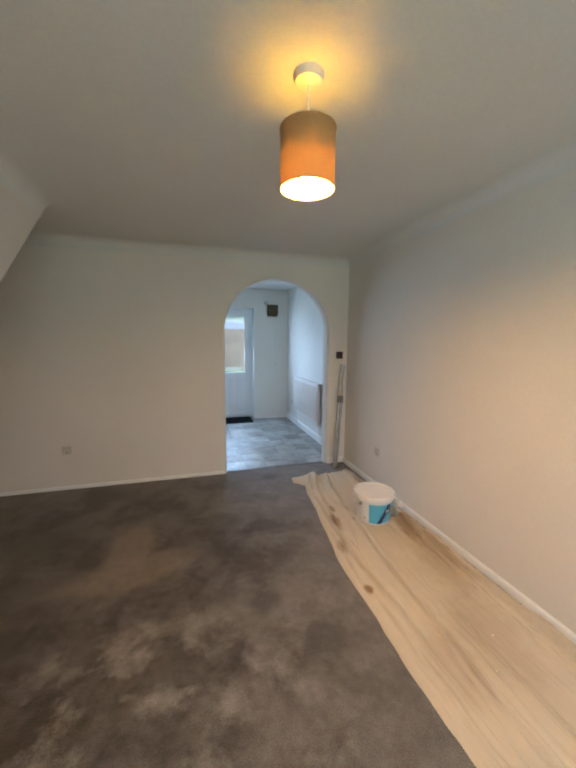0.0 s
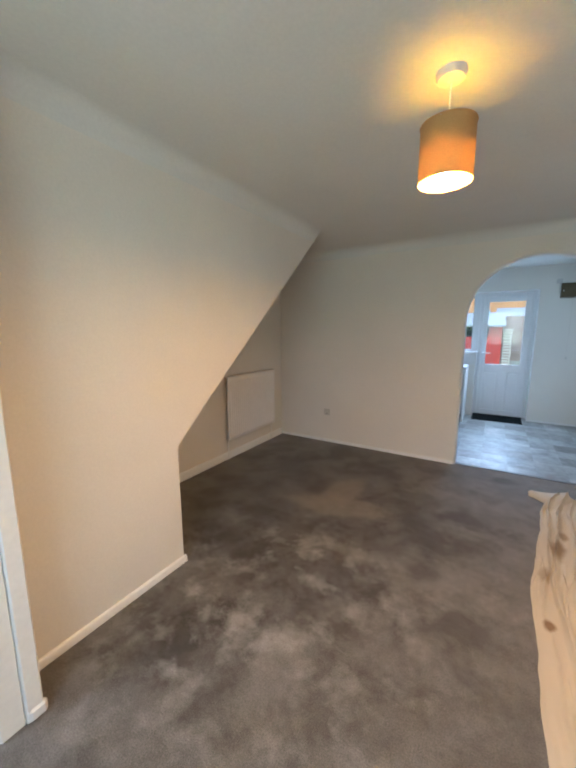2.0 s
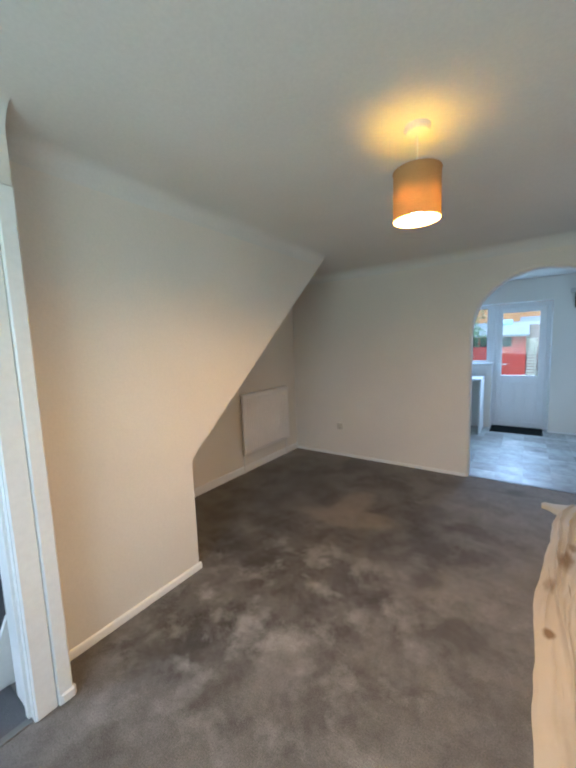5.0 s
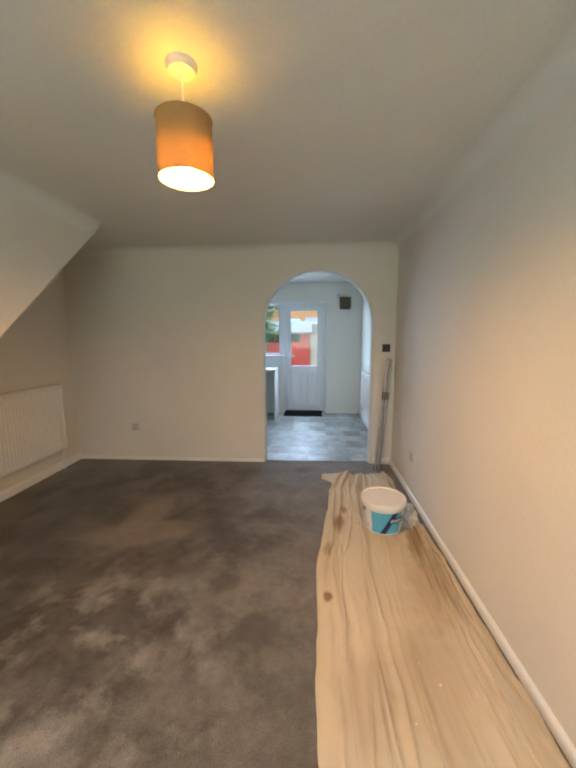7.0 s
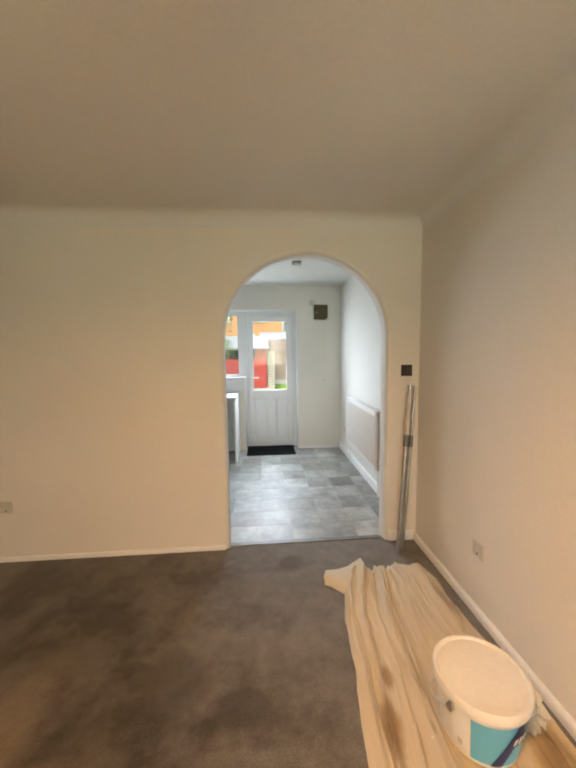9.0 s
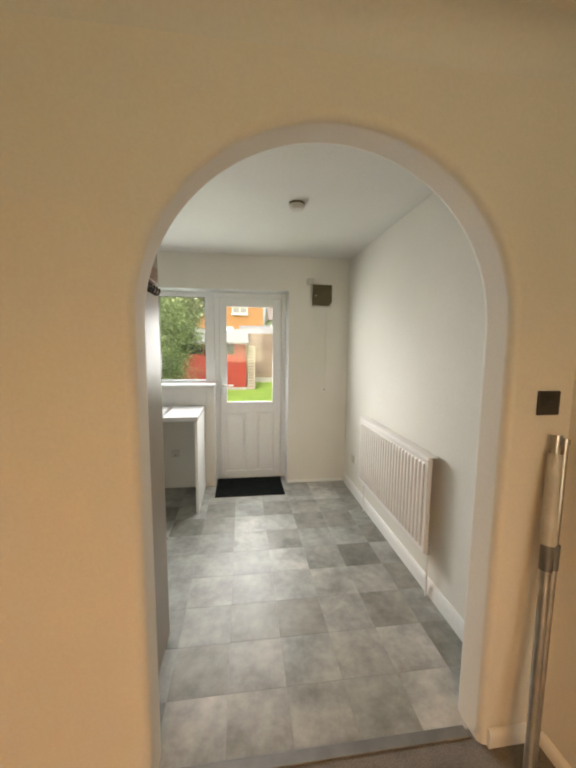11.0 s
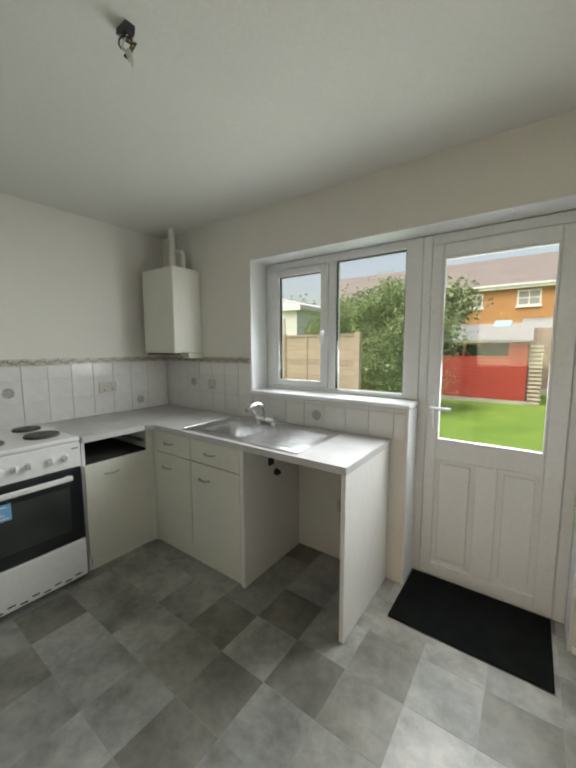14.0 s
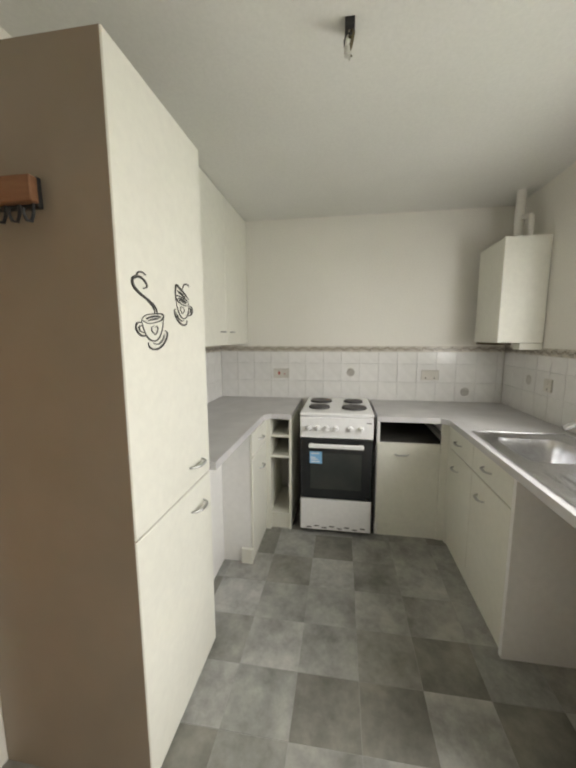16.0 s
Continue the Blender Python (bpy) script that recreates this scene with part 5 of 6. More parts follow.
tap = thing("mixer_tap", (1.55, 8.09, SZ + 0.004), "chrome kitchen mixer tap with two levers", "tap")
bm = rod(bmesh.new(), (1.47, 8.085, SZ + 0.03), (1.65, 8.085, SZ + 0.03), 0.02, seg=18)
for x in (1.49, 1.63):
    rod(bm, (x, 8.085, SZ), (x, 8.085, SZ + 0.03), 0.023, 0.02, 18)
part("bridge", bm, M_CHROME, tap)
bm = bmesh.new()
tube(bm, [(1.56, 8.085, SZ + 0.03), (1.56, 8.08, SZ + 0.09), (1.555, 8.06, SZ + 0.135), (1.545, 8.01, SZ + 0.155), (1.535, 7.95, SZ + 0.145), (1.53, 7.91, SZ + 0.12)], [0.02, 0.018, 0.017, 0.016, 0.015, 0.014], 14)
part("spout", bm, M_CHROME, tap)
for x, s in ((1.475, -1), (1.645, 1)):
    bm = rod(bmesh.new(), (x, 8.085, SZ + 0.03), (x + s * 0.01, 8.08, SZ + 0.07), 0.017, 0.014, 16)
    tube(bm, [(x + s * 0.01, 8.08, SZ + 0.07), (x + s * 0.03, 8.06, SZ + 0.08), (x + s * 0.055, 8.03, SZ + 0.082)], [0.012, 0.009, 0.007], 10)
    part("lever", bm, M_CHROME, tap)

# boiler with its pipes
boiler = thing("wall_boiler", (0.48, 8.08, 1.41), "cream wall-hung boiler in the corner", "boiler")
part("case", boxes((0.30, 0.712, 7.925, YF - 0.001, 1.425, 2.125), bevel=0.004), M_CAB, boiler)
part("front_cover", boxes((0.714, 0.735, 7.92, YF - 0.003, 1.425, 2.127), bevel=0.004), M_CAB, boiler)
part("control_flap", boxes((0.64, 0.739, 8.06, YF - 0.004, 1.378, 1.423), bevel=0.004), M_CAB, boiler, "cream control flap")
part("underside", boxes((0.31, 0.63, 7.94, 8.055, 1.408, 1.424)), M_VENT, boiler, "brown underside tray")
bm = bmesh.new()
tube(bm, [(0.50, 8.10, 2.12), (0.50, 8.10, 2.30), (0.50, 8.10, CEIL)], 0.03, 14)
part("flue", bm, M_KWALL, boiler)
bm = bmesh.new()
tube(bm, [(0.62, 8.12, 2.12), (0.62, 8.12, 2.26), (0.61, 8.12, 2.285), (0.56, 8.115, 2.295), (0.53, 8.11, 2.30)], 0.018, 12)
part("pipe", bm, M_KWALL, boiler)

# fittings on walls and ceiling
vent = thing("wall_vent", (3.705, YF, 2.09), "olive-brown ventilation cover on the cream wall", "vent")
part("surround", boxes((3.605, 3.815, YF - 0.012, YF, 1.975, 2.20), bevel=0.004), M_SOCKET, vent, "pale chipped surround")
bm = prism([(3.603, 1.992), (3.775, 1.985), (3.81, 2.02), (3.808, 2.203), (3.603, 2.205)], "y", YF - 0.05, YF - 0.011)
part("cover", bm, M_VENT, vent)
part("knob", rod(bmesh.new(), (3.635, YF - 0.05, 2.09), (3.635, YF - 0.058, 2.09), 0.008), M_SOCKET, vent)
jb = thing("junction_box", (3.58, YF, 2.235), "small grey junction box by the vent", "junction box")
part("box", boxes((3.545, 3.615, YF - 0.04, YF, 2.207, 2.272), bevel=0.004), M_CARCASS, jb)
part("conduit", boxes((3.585, 3.605, YF - 0.02, YF - 0.001, 2.06, 2.206)), M_CARCASS, jb)
bm = bmesh.new()
tube(bm, [(3.762, YF - 0.012, 1.99), (3.764, YF - 0.008, 1.5), (3.76, YF - 0.008, 1.075)], 0.0012, 5)
part("pull_cord", bm, M_SOCKET, vent, "thin pull cord")
single("wall_plug", rod(bmesh.new(), (3.76, YF, 1.07), (3.76, YF - 0.006, 1.07), 0.008), M_BLACK, "dark screw hole plug in the cream wall", "plug")
smoke = thing("smoke_alarm", (3.213, 6.857, CEIL), "white round smoke alarm on the ceiling", "smoke alarm")
part("base", lathe(bmesh.new(), 3.213, 6.857, [(0.052, CEIL), (0.052, CEIL - 0.012)], 32, True), M_VENT, smoke, "dark mounting base")
part("cover", lathe(bmesh.new(), 3.213, 6.857, [(0.05, CEIL - 0.0122), (0.049, CEIL - 0.034), (0.041, CEIL - 0.042), (0.02, CEIL - 0.045)], 32, True), M_SOCKET, smoke)
wires = thing("ceiling_wires", (2.0, 6.87, CEIL), "bare light fitting with loose hanging wires", "light fitting")
bm = prism([(1.972, CEIL), (1.968, CEIL - 0.016), (2.0, CEIL - 0.03), (2.022, CEIL - 0.022), (2.026, CEIL)], "y", 6.855, 6.887)
part("terminal", bm, M_BLACK, wires, "dark terminal block")
for i, (dx, dy, ln, rr) in enumerate(((0.0, 0.01, 0.105, 0.0035), (0.012, -0.008, 0.125, 0.003), (0.02, 0.01, 0.085, 0.0035), (-0.006, -0.01, 0.06, 0.003))):
    bm = bmesh.new()
    pts = []
    for k in range(9):
        u = k / 8
        pts.append((2.0 + dx * u * 1.6 + 0.012 * math.sin(u * 7 + i * 1.9), 6.87 + dy * u + 0.010 * math.sin(u * 6 + i * 2.4), CEIL - 0.02 - (ln - 0.02) * u + 0.006 * math.sin(u * 9 + i)))
    tube(bm, pts, rr, 6)
    part("wire", bm, (M_VENT, M_CARCASS, M_VENT, M_BLACK)[i], wires)
bm = rod(bmesh.new(), (2.018, 6.864, CEIL - 0.085), (2.032, 6.862, CEIL - 0.118), 0.010, 0.008, 12)
part("connector", bm, M_CARCASS, wires, "grey connector")

# cooker switch, sockets and plates over the worktop
csw = socket("x", XL + 0.008, 1, 6.315, 1.14, "white double cooker switch with a red rocker", M_SOCKET, 2, "cooker_switch", "switch")
part("neon", boxes((XL + 0.0185, XL + 0.0235, 6.285, 6.305, 1.13, 1.155), bevel=0.002), M_REDINK, csw, "red rocker")
part("neon", boxes((XL + 0.0185, XL + 0.0225, 6.34, 6.35, 1.132, 1.142)), M_REDINK, csw, "red neon")
socket("x", XL + 0.008, 1, 7.62, 1.14, "white double wall socket over the worktop", M_SOCKET, 2)
socket("y", YF - 0.008, -1, 0.855, 1.15, "white wall socket over the worktop", M_SOCKET, 1)

dm = single("door_mat", boxes((2.56, 3.285, 7.905, 8.385, 0.001, 0.013), bevel=0.004), M_MAT, "black rubber door mat at the garden door", "mat")

# ---- garden ----
structure("ground", boxes((-400, 400, -400, 400, OUT - 0.3, OUT)), M_LAWN, "bright green lawn")
structure("pavement", boxes((1.0, 5.0, YO + 0.002, 9.6, OUT, OUT + 0.05)), M_CONC, "concrete garden step")


def fence_panel(x0, x1, y, z0, z1, mat, label, group):
    f = thing("fence_panel", ((x0 + x1) / 2, y, z0), label, "fence", group)
    n = 11
    h = (z1 - z0 - 0.05) / n
    for i in range(n):
        bm = boxes((x0 + 0.04, x1 - 0.04, -0.012, 0.004, -0.01, h + 0.012), bevel=0.004)
        bmesh.ops.rotate(bm, verts=bm.verts, cent=(0, 0, 0), matrix=Matrix.Rotation(radians(6), 3, "X"))
        bmesh.ops.translate(bm, verts=bm.verts, vec=(0, y, z0 + i * h))
        part("slat", bm, mat, f)
    for x in np.linspace(x0 + 0.05, x1 - 0.05, 4):
        part("batten", boxes((x - 0.022, x + 0.022, y - 0.045, y - 0.015, z0, z1 - 0.03)), mat, f)
    part("cap", boxes((x0 + 0.02, x1 - 0.02, y - 0.05, y + 0.03, z1 - 0.035, z1)), mat, f)
    part("post", boxes((x1 - 0.05, x1 + 0.05, y - 0.06, y + 0.05, OUT, z1 + 0.03), bevel=0.006), mat, f)
    part("gravel_board", boxes((x0 + 0.05, x1 - 0.05, y - 0.02, y + 0.02, OUT, z0 - 0.005)), M_CONC, f, "concrete base board")
    return f


for i in range(5):
    fence_panel(0.30 - 1.83 * (i + 1), 0.30 - 1.83 * i, 12.5, -0.05, 1.74, M_FENCE, "pale new timber fence panel with horizontal slats", "boundary fence")
for i in range(-1, 3):
    fence_panel(3.30 + 1.75 * i, 3.30 + 1.75 * (i + 1), 21.0, 0.02, 2.12, M_FENCER, "weathered brown fence panel with a concrete base", "far fence")

# red shed
shed = thing("garden_shed", (0.6, 19.4, OUT), "red painted timber shed with a grey felt roof", "shed")
for i in range(12):
    z = OUT + 0.12 + i * 0.108
    part("board", boxes((-2.4, 3.0, 18.2 + 0.004 * (i % 2), 18.25, z, z + 0.105), bevel=0.004), M_RED, shed)
part("wall", boxes((-2.38, 2.98, 18.26, 20.8, OUT + 0.1, 1.08), (2.55, 2.98, 18.26, 20.8, 1.08, 1.62), (-2.38, -1.9, 18.26, 20.8, 1.08, 1.62), (-1.9, 2.55, 20.6, 20.8, 1.08, 1.62)), M_RED, shed)
part("corner_board", boxes((2.52, 3.0, 18.19, 18.255, 1.08, 1.60), bevel=0.005), M_RED, shed)
part("footing", boxes((-2.45, 3.05, 18.15, 20.8, OUT, OUT + 0.1)), M_CONC, shed)
part("window", boxes((-1.9, 2.52, 18.32, 18.34, 1.085, 1.60)), M_DARKGLASS, shed, "dark window band")
for x in (-0.9, 0.2, 1.3):
    part("mullion", boxes((x, x + 0.05, 18.27, 18.32, 1.085, 1.60)), M_RED, shed)
part("roof", prism([(17.95, 1.62), (17.95, 1.68), (21.0, 2.32), (23.2, 1.9), (23.2, 1.84), (21.0, 2.24)], "x", -2.8, 3.1), M_ROOFGREY, shed, "grey felt roof")
neighbour = thing("garden_shed", (4.6, 23, OUT), "pale grey neighbouring shed behind the far fence", "shed")
part("wall", boxes((2.9, 6.2, 21.9, 24.4, OUT, 2.1)), M_RENDER, neighbour)
part("roof", prism([(21.6, 2.1), (21.6, 2.17), (23.1, 2.62), (24.6, 2.17), (24.6, 2.1)], "x", 2.7, 6.4), M_ROOFGREY, neighbour, "grey felt roof")
bm = prism([(20.15, 2.155), (20.15, 2.19), (20.6, 2.42), (20.95, 2.34), (20.95, 2.315)], "x", 1.95, 2.45)
single("tarpaulin", bm, M_TARP, "small pale blue tarpaulin on the shed roof", "tarpaulin")
stack = thing("timber_stack", (3.15, 18.6, OUT), "stack of pale timber planks beside the shed", "timber stack")
for i in range(15):
    dx = 0.05 * noise.noise(Vector((i * 3.7, 1, 1)))
    part("plank", boxes((3.04 + dx * 0.3, 3.36 + dx, 18.3, 19.6, OUT + 0.02 + i * 0.118, OUT + 0.085 + i * 0.118), bevel=0.004), M_TIMBERENDS, stack)
    part("spacer", boxes((3.06, 3.30, 18.36, 18.46, OUT + 0.085 + i * 0.118, OUT + 0.138 + i * 0.118)), M_FENCER, stack)
part("bearer", boxes((3.04, 3.34, 18.3, 19.6, OUT, OUT + 0.02)), M_FENCER, stack)

# brick house beyond
house = thing("brick_house", (-3.0, 40, OUT), "orange brick house with white windows and a brown tiled roof", "house")
HY = 36.0
part("wall", boxes((-14.0, 4.75, HY, HY + 8, OUT, 5.95)), M_BRICK, house)
part("roof", prism([(HY - 0.4, 5.85), (HY - 0.4, 6.0), (HY + 4, 8.75), (HY + 8.4, 6.0), (HY + 8.4, 5.85)], "x", -14.3, 5.0), M_ROOFTILE, house, "brown tiled roof")
part("gutter", boxes((-14.3, 5.0, HY - 0.5, HY - 0.38, 5.8, 5.95), bevel=0.02), M_UPVC, house, "white gutter")
part("fascia", boxes((-14.3, 5.0, HY - 0.38, HY - 0.32, 5.62, 5.84)), M_UPVC, house)


def house_window(x0, x1, z0, z1, bars):
    w = part("window", boxes((x0, x0 + 0.09, HY - 0.06, HY, z0, z1), (x1 - 0.09, x1, HY - 0.06, HY, z0, z1), (x0 + 0.09, x1 - 0.09, HY - 0.06, HY, z1 - 0.09, z1), (x0 + 0.09, x1 - 0.09, HY - 0.06, HY, z0, z0 + 0.09)), M_UPVC, house, "white framed window")
    # flat matte grey paints the pane's reflection
    part("pane", boxes((x0 + 0.09, x1 - 0.09, HY - 0.02, HY - 0.005, z0 + 0.09, z1 - 0.09)), M_ROOFGREY, w, "matte grey pane with its reflection painted in")
    for k in range(1, bars):
        x = x0 + (x1 - x0) * k / bars
        part("glazing_bar", boxes((x - 0.035, x + 0.035, HY - 0.055, HY - 0.02, z0 + 0.09, z1 - 0.09)), M_UPVC, w)
    part("glazing_bar", boxes((x0 + 0.09, x1 - 0.09, HY - 0.05, HY - 0.022, (z0 + z1) / 2 - 0.03, (z0 + z1) / 2 + 0.03)), M_UPVC, w)
    part("sill", boxes((x0 - 0.08, x1 + 0.08, HY - 0.14, HY, z0 - 0.12, z0)), M_UPVC, w)


house_window(-0.95, -0.2, 4.4, 5.45, 1)
house_window(1.95, 3.35, 4.4, 5.5, 2)
house_window(-5.6, -4.2, 4.4, 5.5, 2)
house_window(-9.5, -8.1, 4.4, 5.5, 2)
house2 = thing("far_house", (9.5, 52, OUT), "pale rendered house far behind the gardens", "house")
part("wall", boxes((6.6, 14, 50, 58, OUT, 5.0)), M_RENDER, house2)
part("roof", prism([(49.6, 4.9), (54, 7.4), (58.4, 4.9)], "x", 6.3, 14.3), M_ROOFTILE, house2)

garage = thing("garage_block", (-10.5, 22, OUT), "low white garage block with grey doors", "garage")
part("wall", boxes((-17.0, -6.3, 20.0, 26.0, OUT, 3.35)), M_RENDER, garage)
part("roof", prism([(-17.4, 3.3), (-6.0, 3.3), (-6.0, 3.5), (-9.6, 4.45), (-12.0, 4.55), (-17.4, 4.0)], "y", 19.8, 26.2), M_RENDER, garage, "pale shallow roof")
part("fascia", boxes((-6.9, -5.95, 19.75, 19.82, 3.25, 3.52)), M_UPVC, garage)
for x in (-9.3, -12.1, -14.9):
    part("garage_door", boxes((x, x + 2.3, 19.93, 19.99, OUT, 2.9)), M_GARDOOR, garage, "grey garage door")


def leafy(name, centre, radii, clumps, per, leaf_size, mat, trunk_h, label, category, low=-1.0):
    """A tapered trunk with limbs, and a crown of many small leaves in uneven clumps."""
    rng = random.Random(name + str(centre))
    c = Vector(centre)
    t = thing(name, (c.x, c.y, OUT), label, category)
    bm = bmesh.new()
    tube(bm, [(c.x, c.y, OUT), (c.x + 0.08, c.y, OUT + trunk_h * 0.5), (c.x - 0.05, c.y + 0.05, OUT + trunk_h)], [0.13, 0.10, 0.07], 10)
    seats = []
    for k in range(clumps):
        while True:
            v = Vector((rng.uniform(-1, 1), rng.uniform(-1, 1), rng.uniform(low, 1)))
            if 0.25 < v.length < 1.0:
                break
        lump = 0.82 + 0.3 * noise.noise(v * 1.9 + c)
        seats.append(c + Vector((v.x * radii[0], v.y * radii[1], v.z * radii[2])) * lump)
    for s in seats[::max(1, clumps // 14)]:
        tube(bm, [(c.x, c.y, OUT + trunk_h * 0.7), (c.x * 0.5 + s.x * 0.5, c.y * 0.5 + s.y * 0.5, OUT + trunk_h * 0.6 + (s.z - OUT - trunk_h * 0.6) * 0.6), tuple(s)], [0.05, 0.03, 0.01], 6)
    part("trunk", bm, M_BARK, t)
    verts, faces = [], []
    for s in seats:
        spread = rng.uniform(0.10, 0.24) * max(radii)
        for k in range(per):
            o = s + Vector((rng.gauss(0, 1), rng.gauss(0, 1), rng.gauss(0, 0.8))) * spread * 0.6
            if o.z < OUT + 0.02:
                continue
            a = Vector((rng.uniform(-1, 1), rng.uniform(-1, 1), rng.uniform(-0.7, 0.5))).normalized()
            b = a.orthogonal().normalized()
            b = (Matrix.Rotation(rng.uniform(0, 6.28), 3, a) @ b) * leaf_size * rng.uniform(0.22, 0.36)
            a = a * leaf_size * rng.uniform(0.7, 1.3)
            q = len(verts)
            verts += [tuple(o), tuple(o + a * 0.5 + b), tuple(o + a), tuple(o + a * 0.5 - b)]
            faces.append((q, q + 1, q + 2, q + 3))
    me = bpy.data.meshes.new("crown")
    me.from_pydata([tuple(Vector(v) - Vector((c.x, c.y, OUT))) for v in verts], [], faces)
    me.materials.append(mat)
    crown = new("crown", me)
    crown.parent = t
    return t


leafy("garden_bush", (0.1, 15.3, 1.6), (1.45, 1.25, 1.8), 170, 420, 0.062, M_LEAF, 1.6, "large leafy green bush behind the fence", "bush")
leafy("garden_bush", (-2.0, 16.2, 1.75), (1.25, 1.0, 1.25), 110, 330, 0.065, M_LEAF, 1.5, "lower green bush behind the timber fence", "bush")
leafy("garden_tree", (-2.2, 24.5, 3.0), (3.2, 2.0, 2.3), 110, 120, 0.22, M_LEAFFAR, 2.5, "broad green tree beyond the fence", "tree")
leafy("garden_tree", (-7.5, 33.0, 3.4), (5.0, 2.5, 2.8), 110, 120, 0.32, M_LEAFFAR, 2.8, "pale green tree in the distance", "tree")
leafy("garden_tree", (-17.0, 36.0, 3.2), (6.0, 2.5, 2.8), 90, 110, 0.34, M_LEAFFAR, 2.8, "pale green tree in the distance", "tree")

# ---- tiles ----
rng = random.Random(5)


def tile_mesh(name, sx, sy, sz, mat, bevel=0.0015):
    """A tile about its own centre."""
    return mesh_of(name, boxes((-sx / 2, sx / 2, -sy / 2, sy / 2, -sz / 2, sz / 2), bevel=bevel), mat, False)


def piece(name, me, parent, at, rz=0.0):
    ob = new(name, me)
    ob.location, ob.rotation_euler = at, (0, 0, rz)
    ob.parent = parent
    return ob


# kitchen floor, cut at the walls
P = 0.2655
cache = {}
xs = [2.51 + P * k for k in range(-10, 8)]
ys = [6.165 + P * k for k in range(-3, 10)]
for i in range(len(xs) - 1):
    for j in range(len(ys) - 1):
        x0, x1, y0, y1 = max(xs[i], XL), min(xs[i + 1], XR), max(ys[j], YP + 0.064), min(ys[j + 1], YO - 0.03)
        if x1 - x0 < 0.02 or y1 - y0 < 0.02:
            continue
        key = (round(x1 - x0 - 0.0015, 4), round(y1 - y0 - 0.0015, 4))
        if key not in cache:
            cache[key] = tile_mesh("tile", key[0], key[1], 0.003, M_FLOORTILE, 0.0006)
        piece("tile", cache[key], floor_kitchen, ((x0 + x1) / 2, (y0 + y1) / 2, -0.0014))

# wall tiles: three rows over the worktop, with a patterned border above
ROWS_Z = ((0.912, 1.075), (1.078, 1.236), (1.239, 1.34))
T = 0.161


def tile_run(parent, axis, at, face, u0, u1, start, rows, name_mesh):
    bed = (min(at, at + face * 0.003), max(at, at + face * 0.003))
    z0, z1 = rows[0][0], rows[-1][1]
    bm = boxes((bed[0], bed[1], u0, u1, z0, z1) if axis == "x" else (u0, u1, bed[0], bed[1], z0, z1))
    part("grout_bed", bm, M_GROUT, parent)
    k = math.floor((u0 - start) / T)
    while start + k * T < u1 - 0.01:
        a, b = max(u0, start + k * T), min(u1, start + (k + 1) * T)
        if b - a > 0.015:
            for r0, r1 in rows:
                w, h = b - a - 0.0035, r1 - r0
                key = (axis, round(w, 3), round(h, 3))
                if key not in cache:
                    cache[key] = tile_mesh("tile", *((0.007, w, h) if axis == "x" else (w, 0.007, h)), M_WALLTILE)
                c = at + face * 0.0045
                piece("tile", cache[key], parent, (c, (a + b) / 2, (r0 + r1) / 2) if axis == "x" else ((a + b) / 2, c, (r0 + r1) / 2))
        k += 1


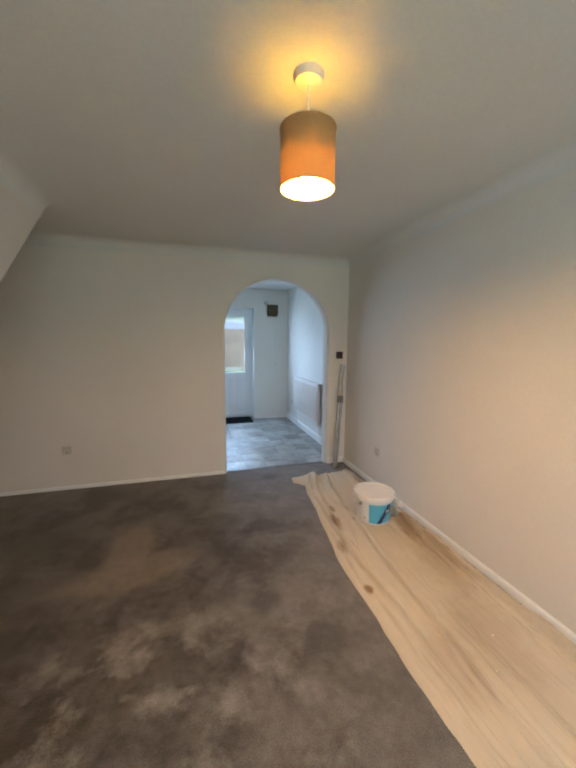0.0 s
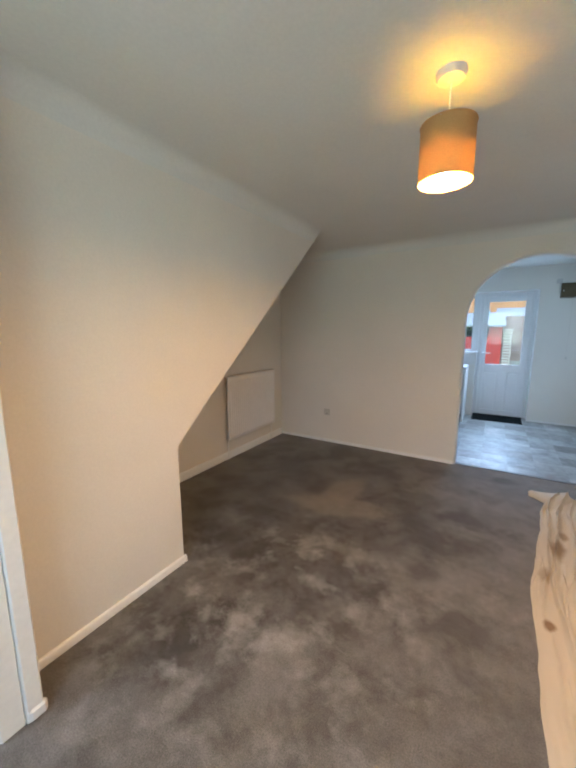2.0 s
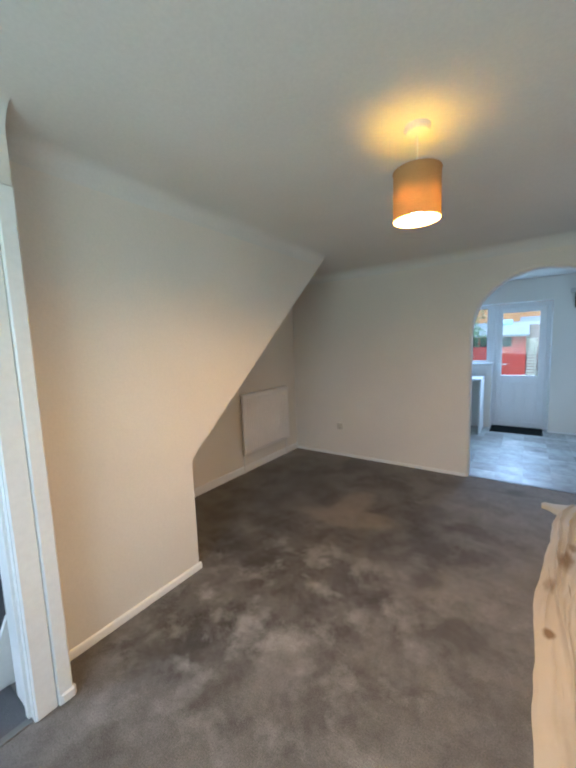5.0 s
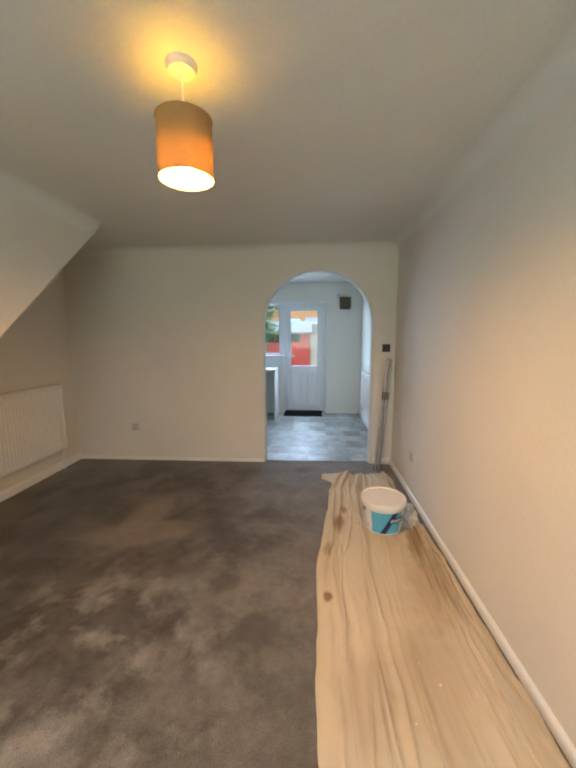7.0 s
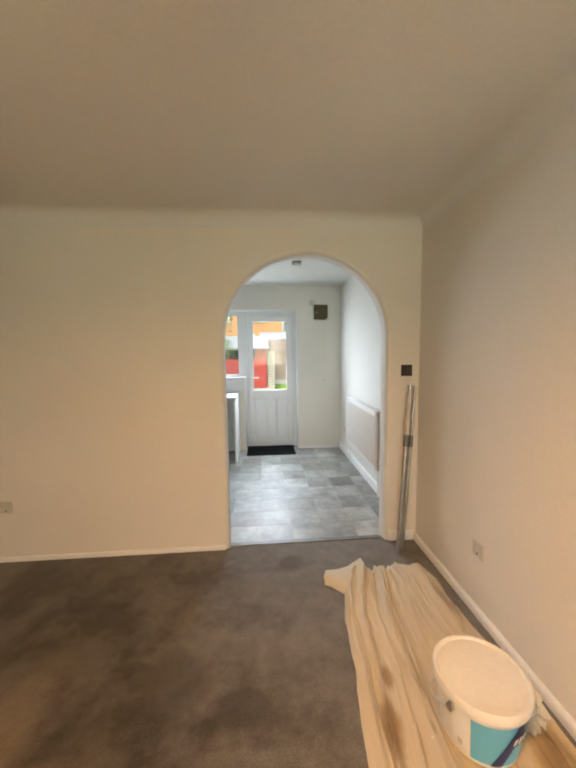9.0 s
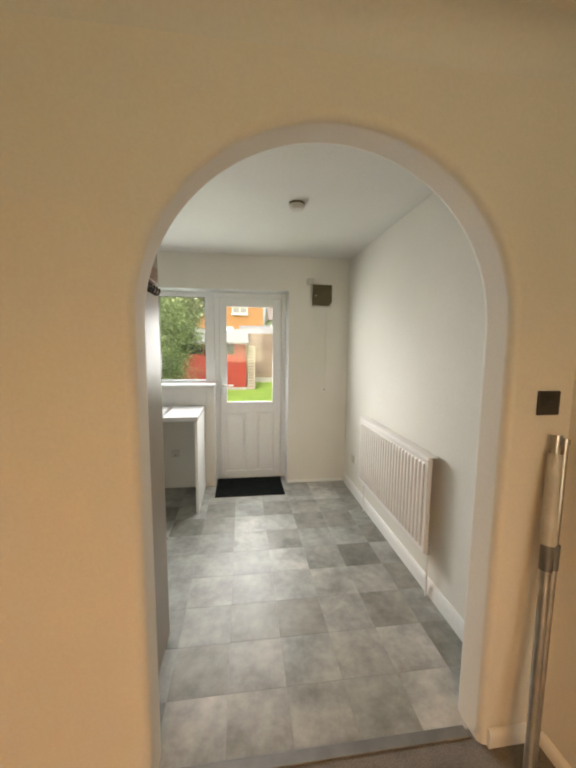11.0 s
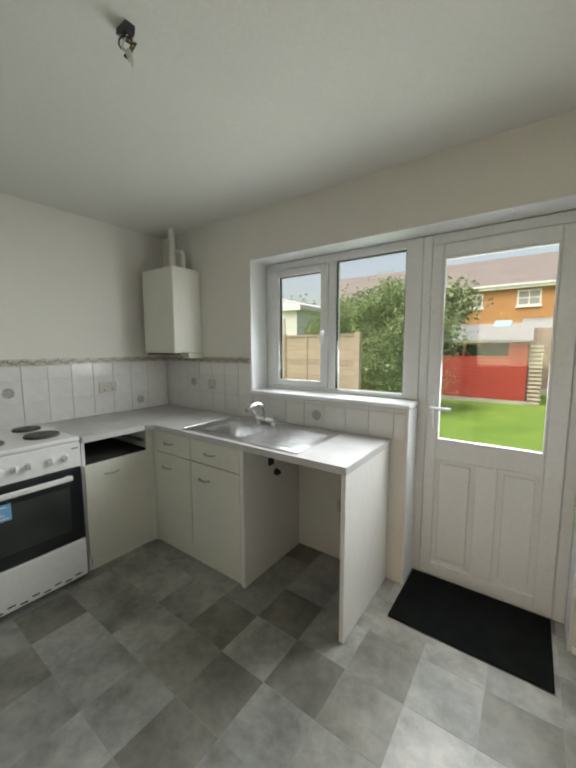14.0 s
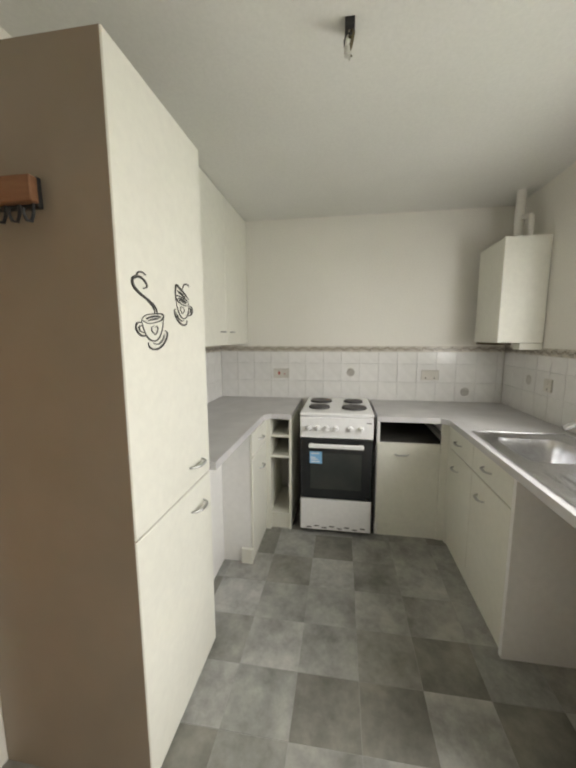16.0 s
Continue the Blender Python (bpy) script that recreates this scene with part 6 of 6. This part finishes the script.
def border_run(parent, axis, at, face, u0, u1):
    """Raised border strip with a leafy pattern of small chips."""
    d0, d1 = sorted((at, at + face * 0.008))
    part("border_strip", boxes((d0, d1, u0, u1, 1.342, 1.39) if axis == "x" else (u0, u1, d0, d1, 1.342, 1.39)), M_BORDER_A, parent)
    verts, faces = [], []
    u, c = u0 + 0.01, at + face * 0.009
    n = 0
    while u < u1 - 0.012:
        z = 1.366 + 0.008 * math.sin(n * 1.3)
        for da, dz, s in ((0, 0, 0.011), (0.010, 0.012 * (-1) ** n, 0.007), (0.006, -0.013 * (-1) ** n, 0.006)):
            q = len(verts)
            for k in range(6):
                a = k * math.tau / 6 + n
                p, zz = u + da + s * math.cos(a), z + dz + s * 0.7 * math.sin(a)
                verts.append((c, p, zz) if axis == "x" else (p, c, zz))
            faces.append(tuple(range(q, q + 6)))
        u += 0.022
        n += 1
    me = bpy.data.meshes.new("border_pattern")
    me.from_pydata(verts, [], faces)
    me.materials.append(M_BORDER_B)
    ob = tagged(new("border_pattern", me), "brown leafy border pattern")
    ob.parent = parent


tile_run(wall_left_kitchen, "x", XL, 1, YK + 0.003, YF - 0.011, 6.22, ROWS_Z, "left")
border_run(wall_left_kitchen, "x", XL, 1, YK + 0.003, YF - 0.011)
tile_run(wall_garden, "y", YF, -1, XL + 0.009, 1.308, 0.21, ROWS_Z, "garden")
border_run(wall_garden, "y", YF, -1, XL + 0.009, 1.308)
tile_run(wall_garden, "y", YF, -1, 1.309, 2.535, 0.21, ((0.912, 1.075), (1.078, 1.102)), "sill")
border_run(wall_partition, "y", YK, 1, XL + 0.009, TX0 - 0.004)
tile_run(wall_partition, "y", YK, 1, XL + 0.009, TX0 - 0.004, 0.21, ROWS_Z, "partition")


def flower(parent, axis, at, face, u, z, r=0.04):
    """A glazed flower motif on a tile."""
    bm = bmesh.new()
    c = at + face * 0.0088
    for k in range(9):
        a = k * math.tau / 8
        d = 0.0 if k == 8 else r * 0.62
        s = r * 0.30 if k == 8 else r * 0.34
        vs = []
        for q in range(8):
            b = q * math.tau / 8
            p, zz = u + d * math.cos(a) + s * math.cos(b), z + d * math.sin(a) + s * math.sin(b)
            vs.append(bm.verts.new((c, p, zz) if axis == "x" else (p, c, zz)))
        bm.faces.new(vs)
    part("flower_motif", bm, M_MOTIF, parent, "grey flower motif")


flower(wall_left_kitchen, "x", XL, 1, 6.945, 1.157)
flower(wall_left_kitchen, "x", XL, 1, 7.91, 1.0)
flower(wall_garden, "y", YF, -1, 0.61, 1.16, 0.04)
flower(wall_garden, "y", YF, -1, 1.92, 1.0)
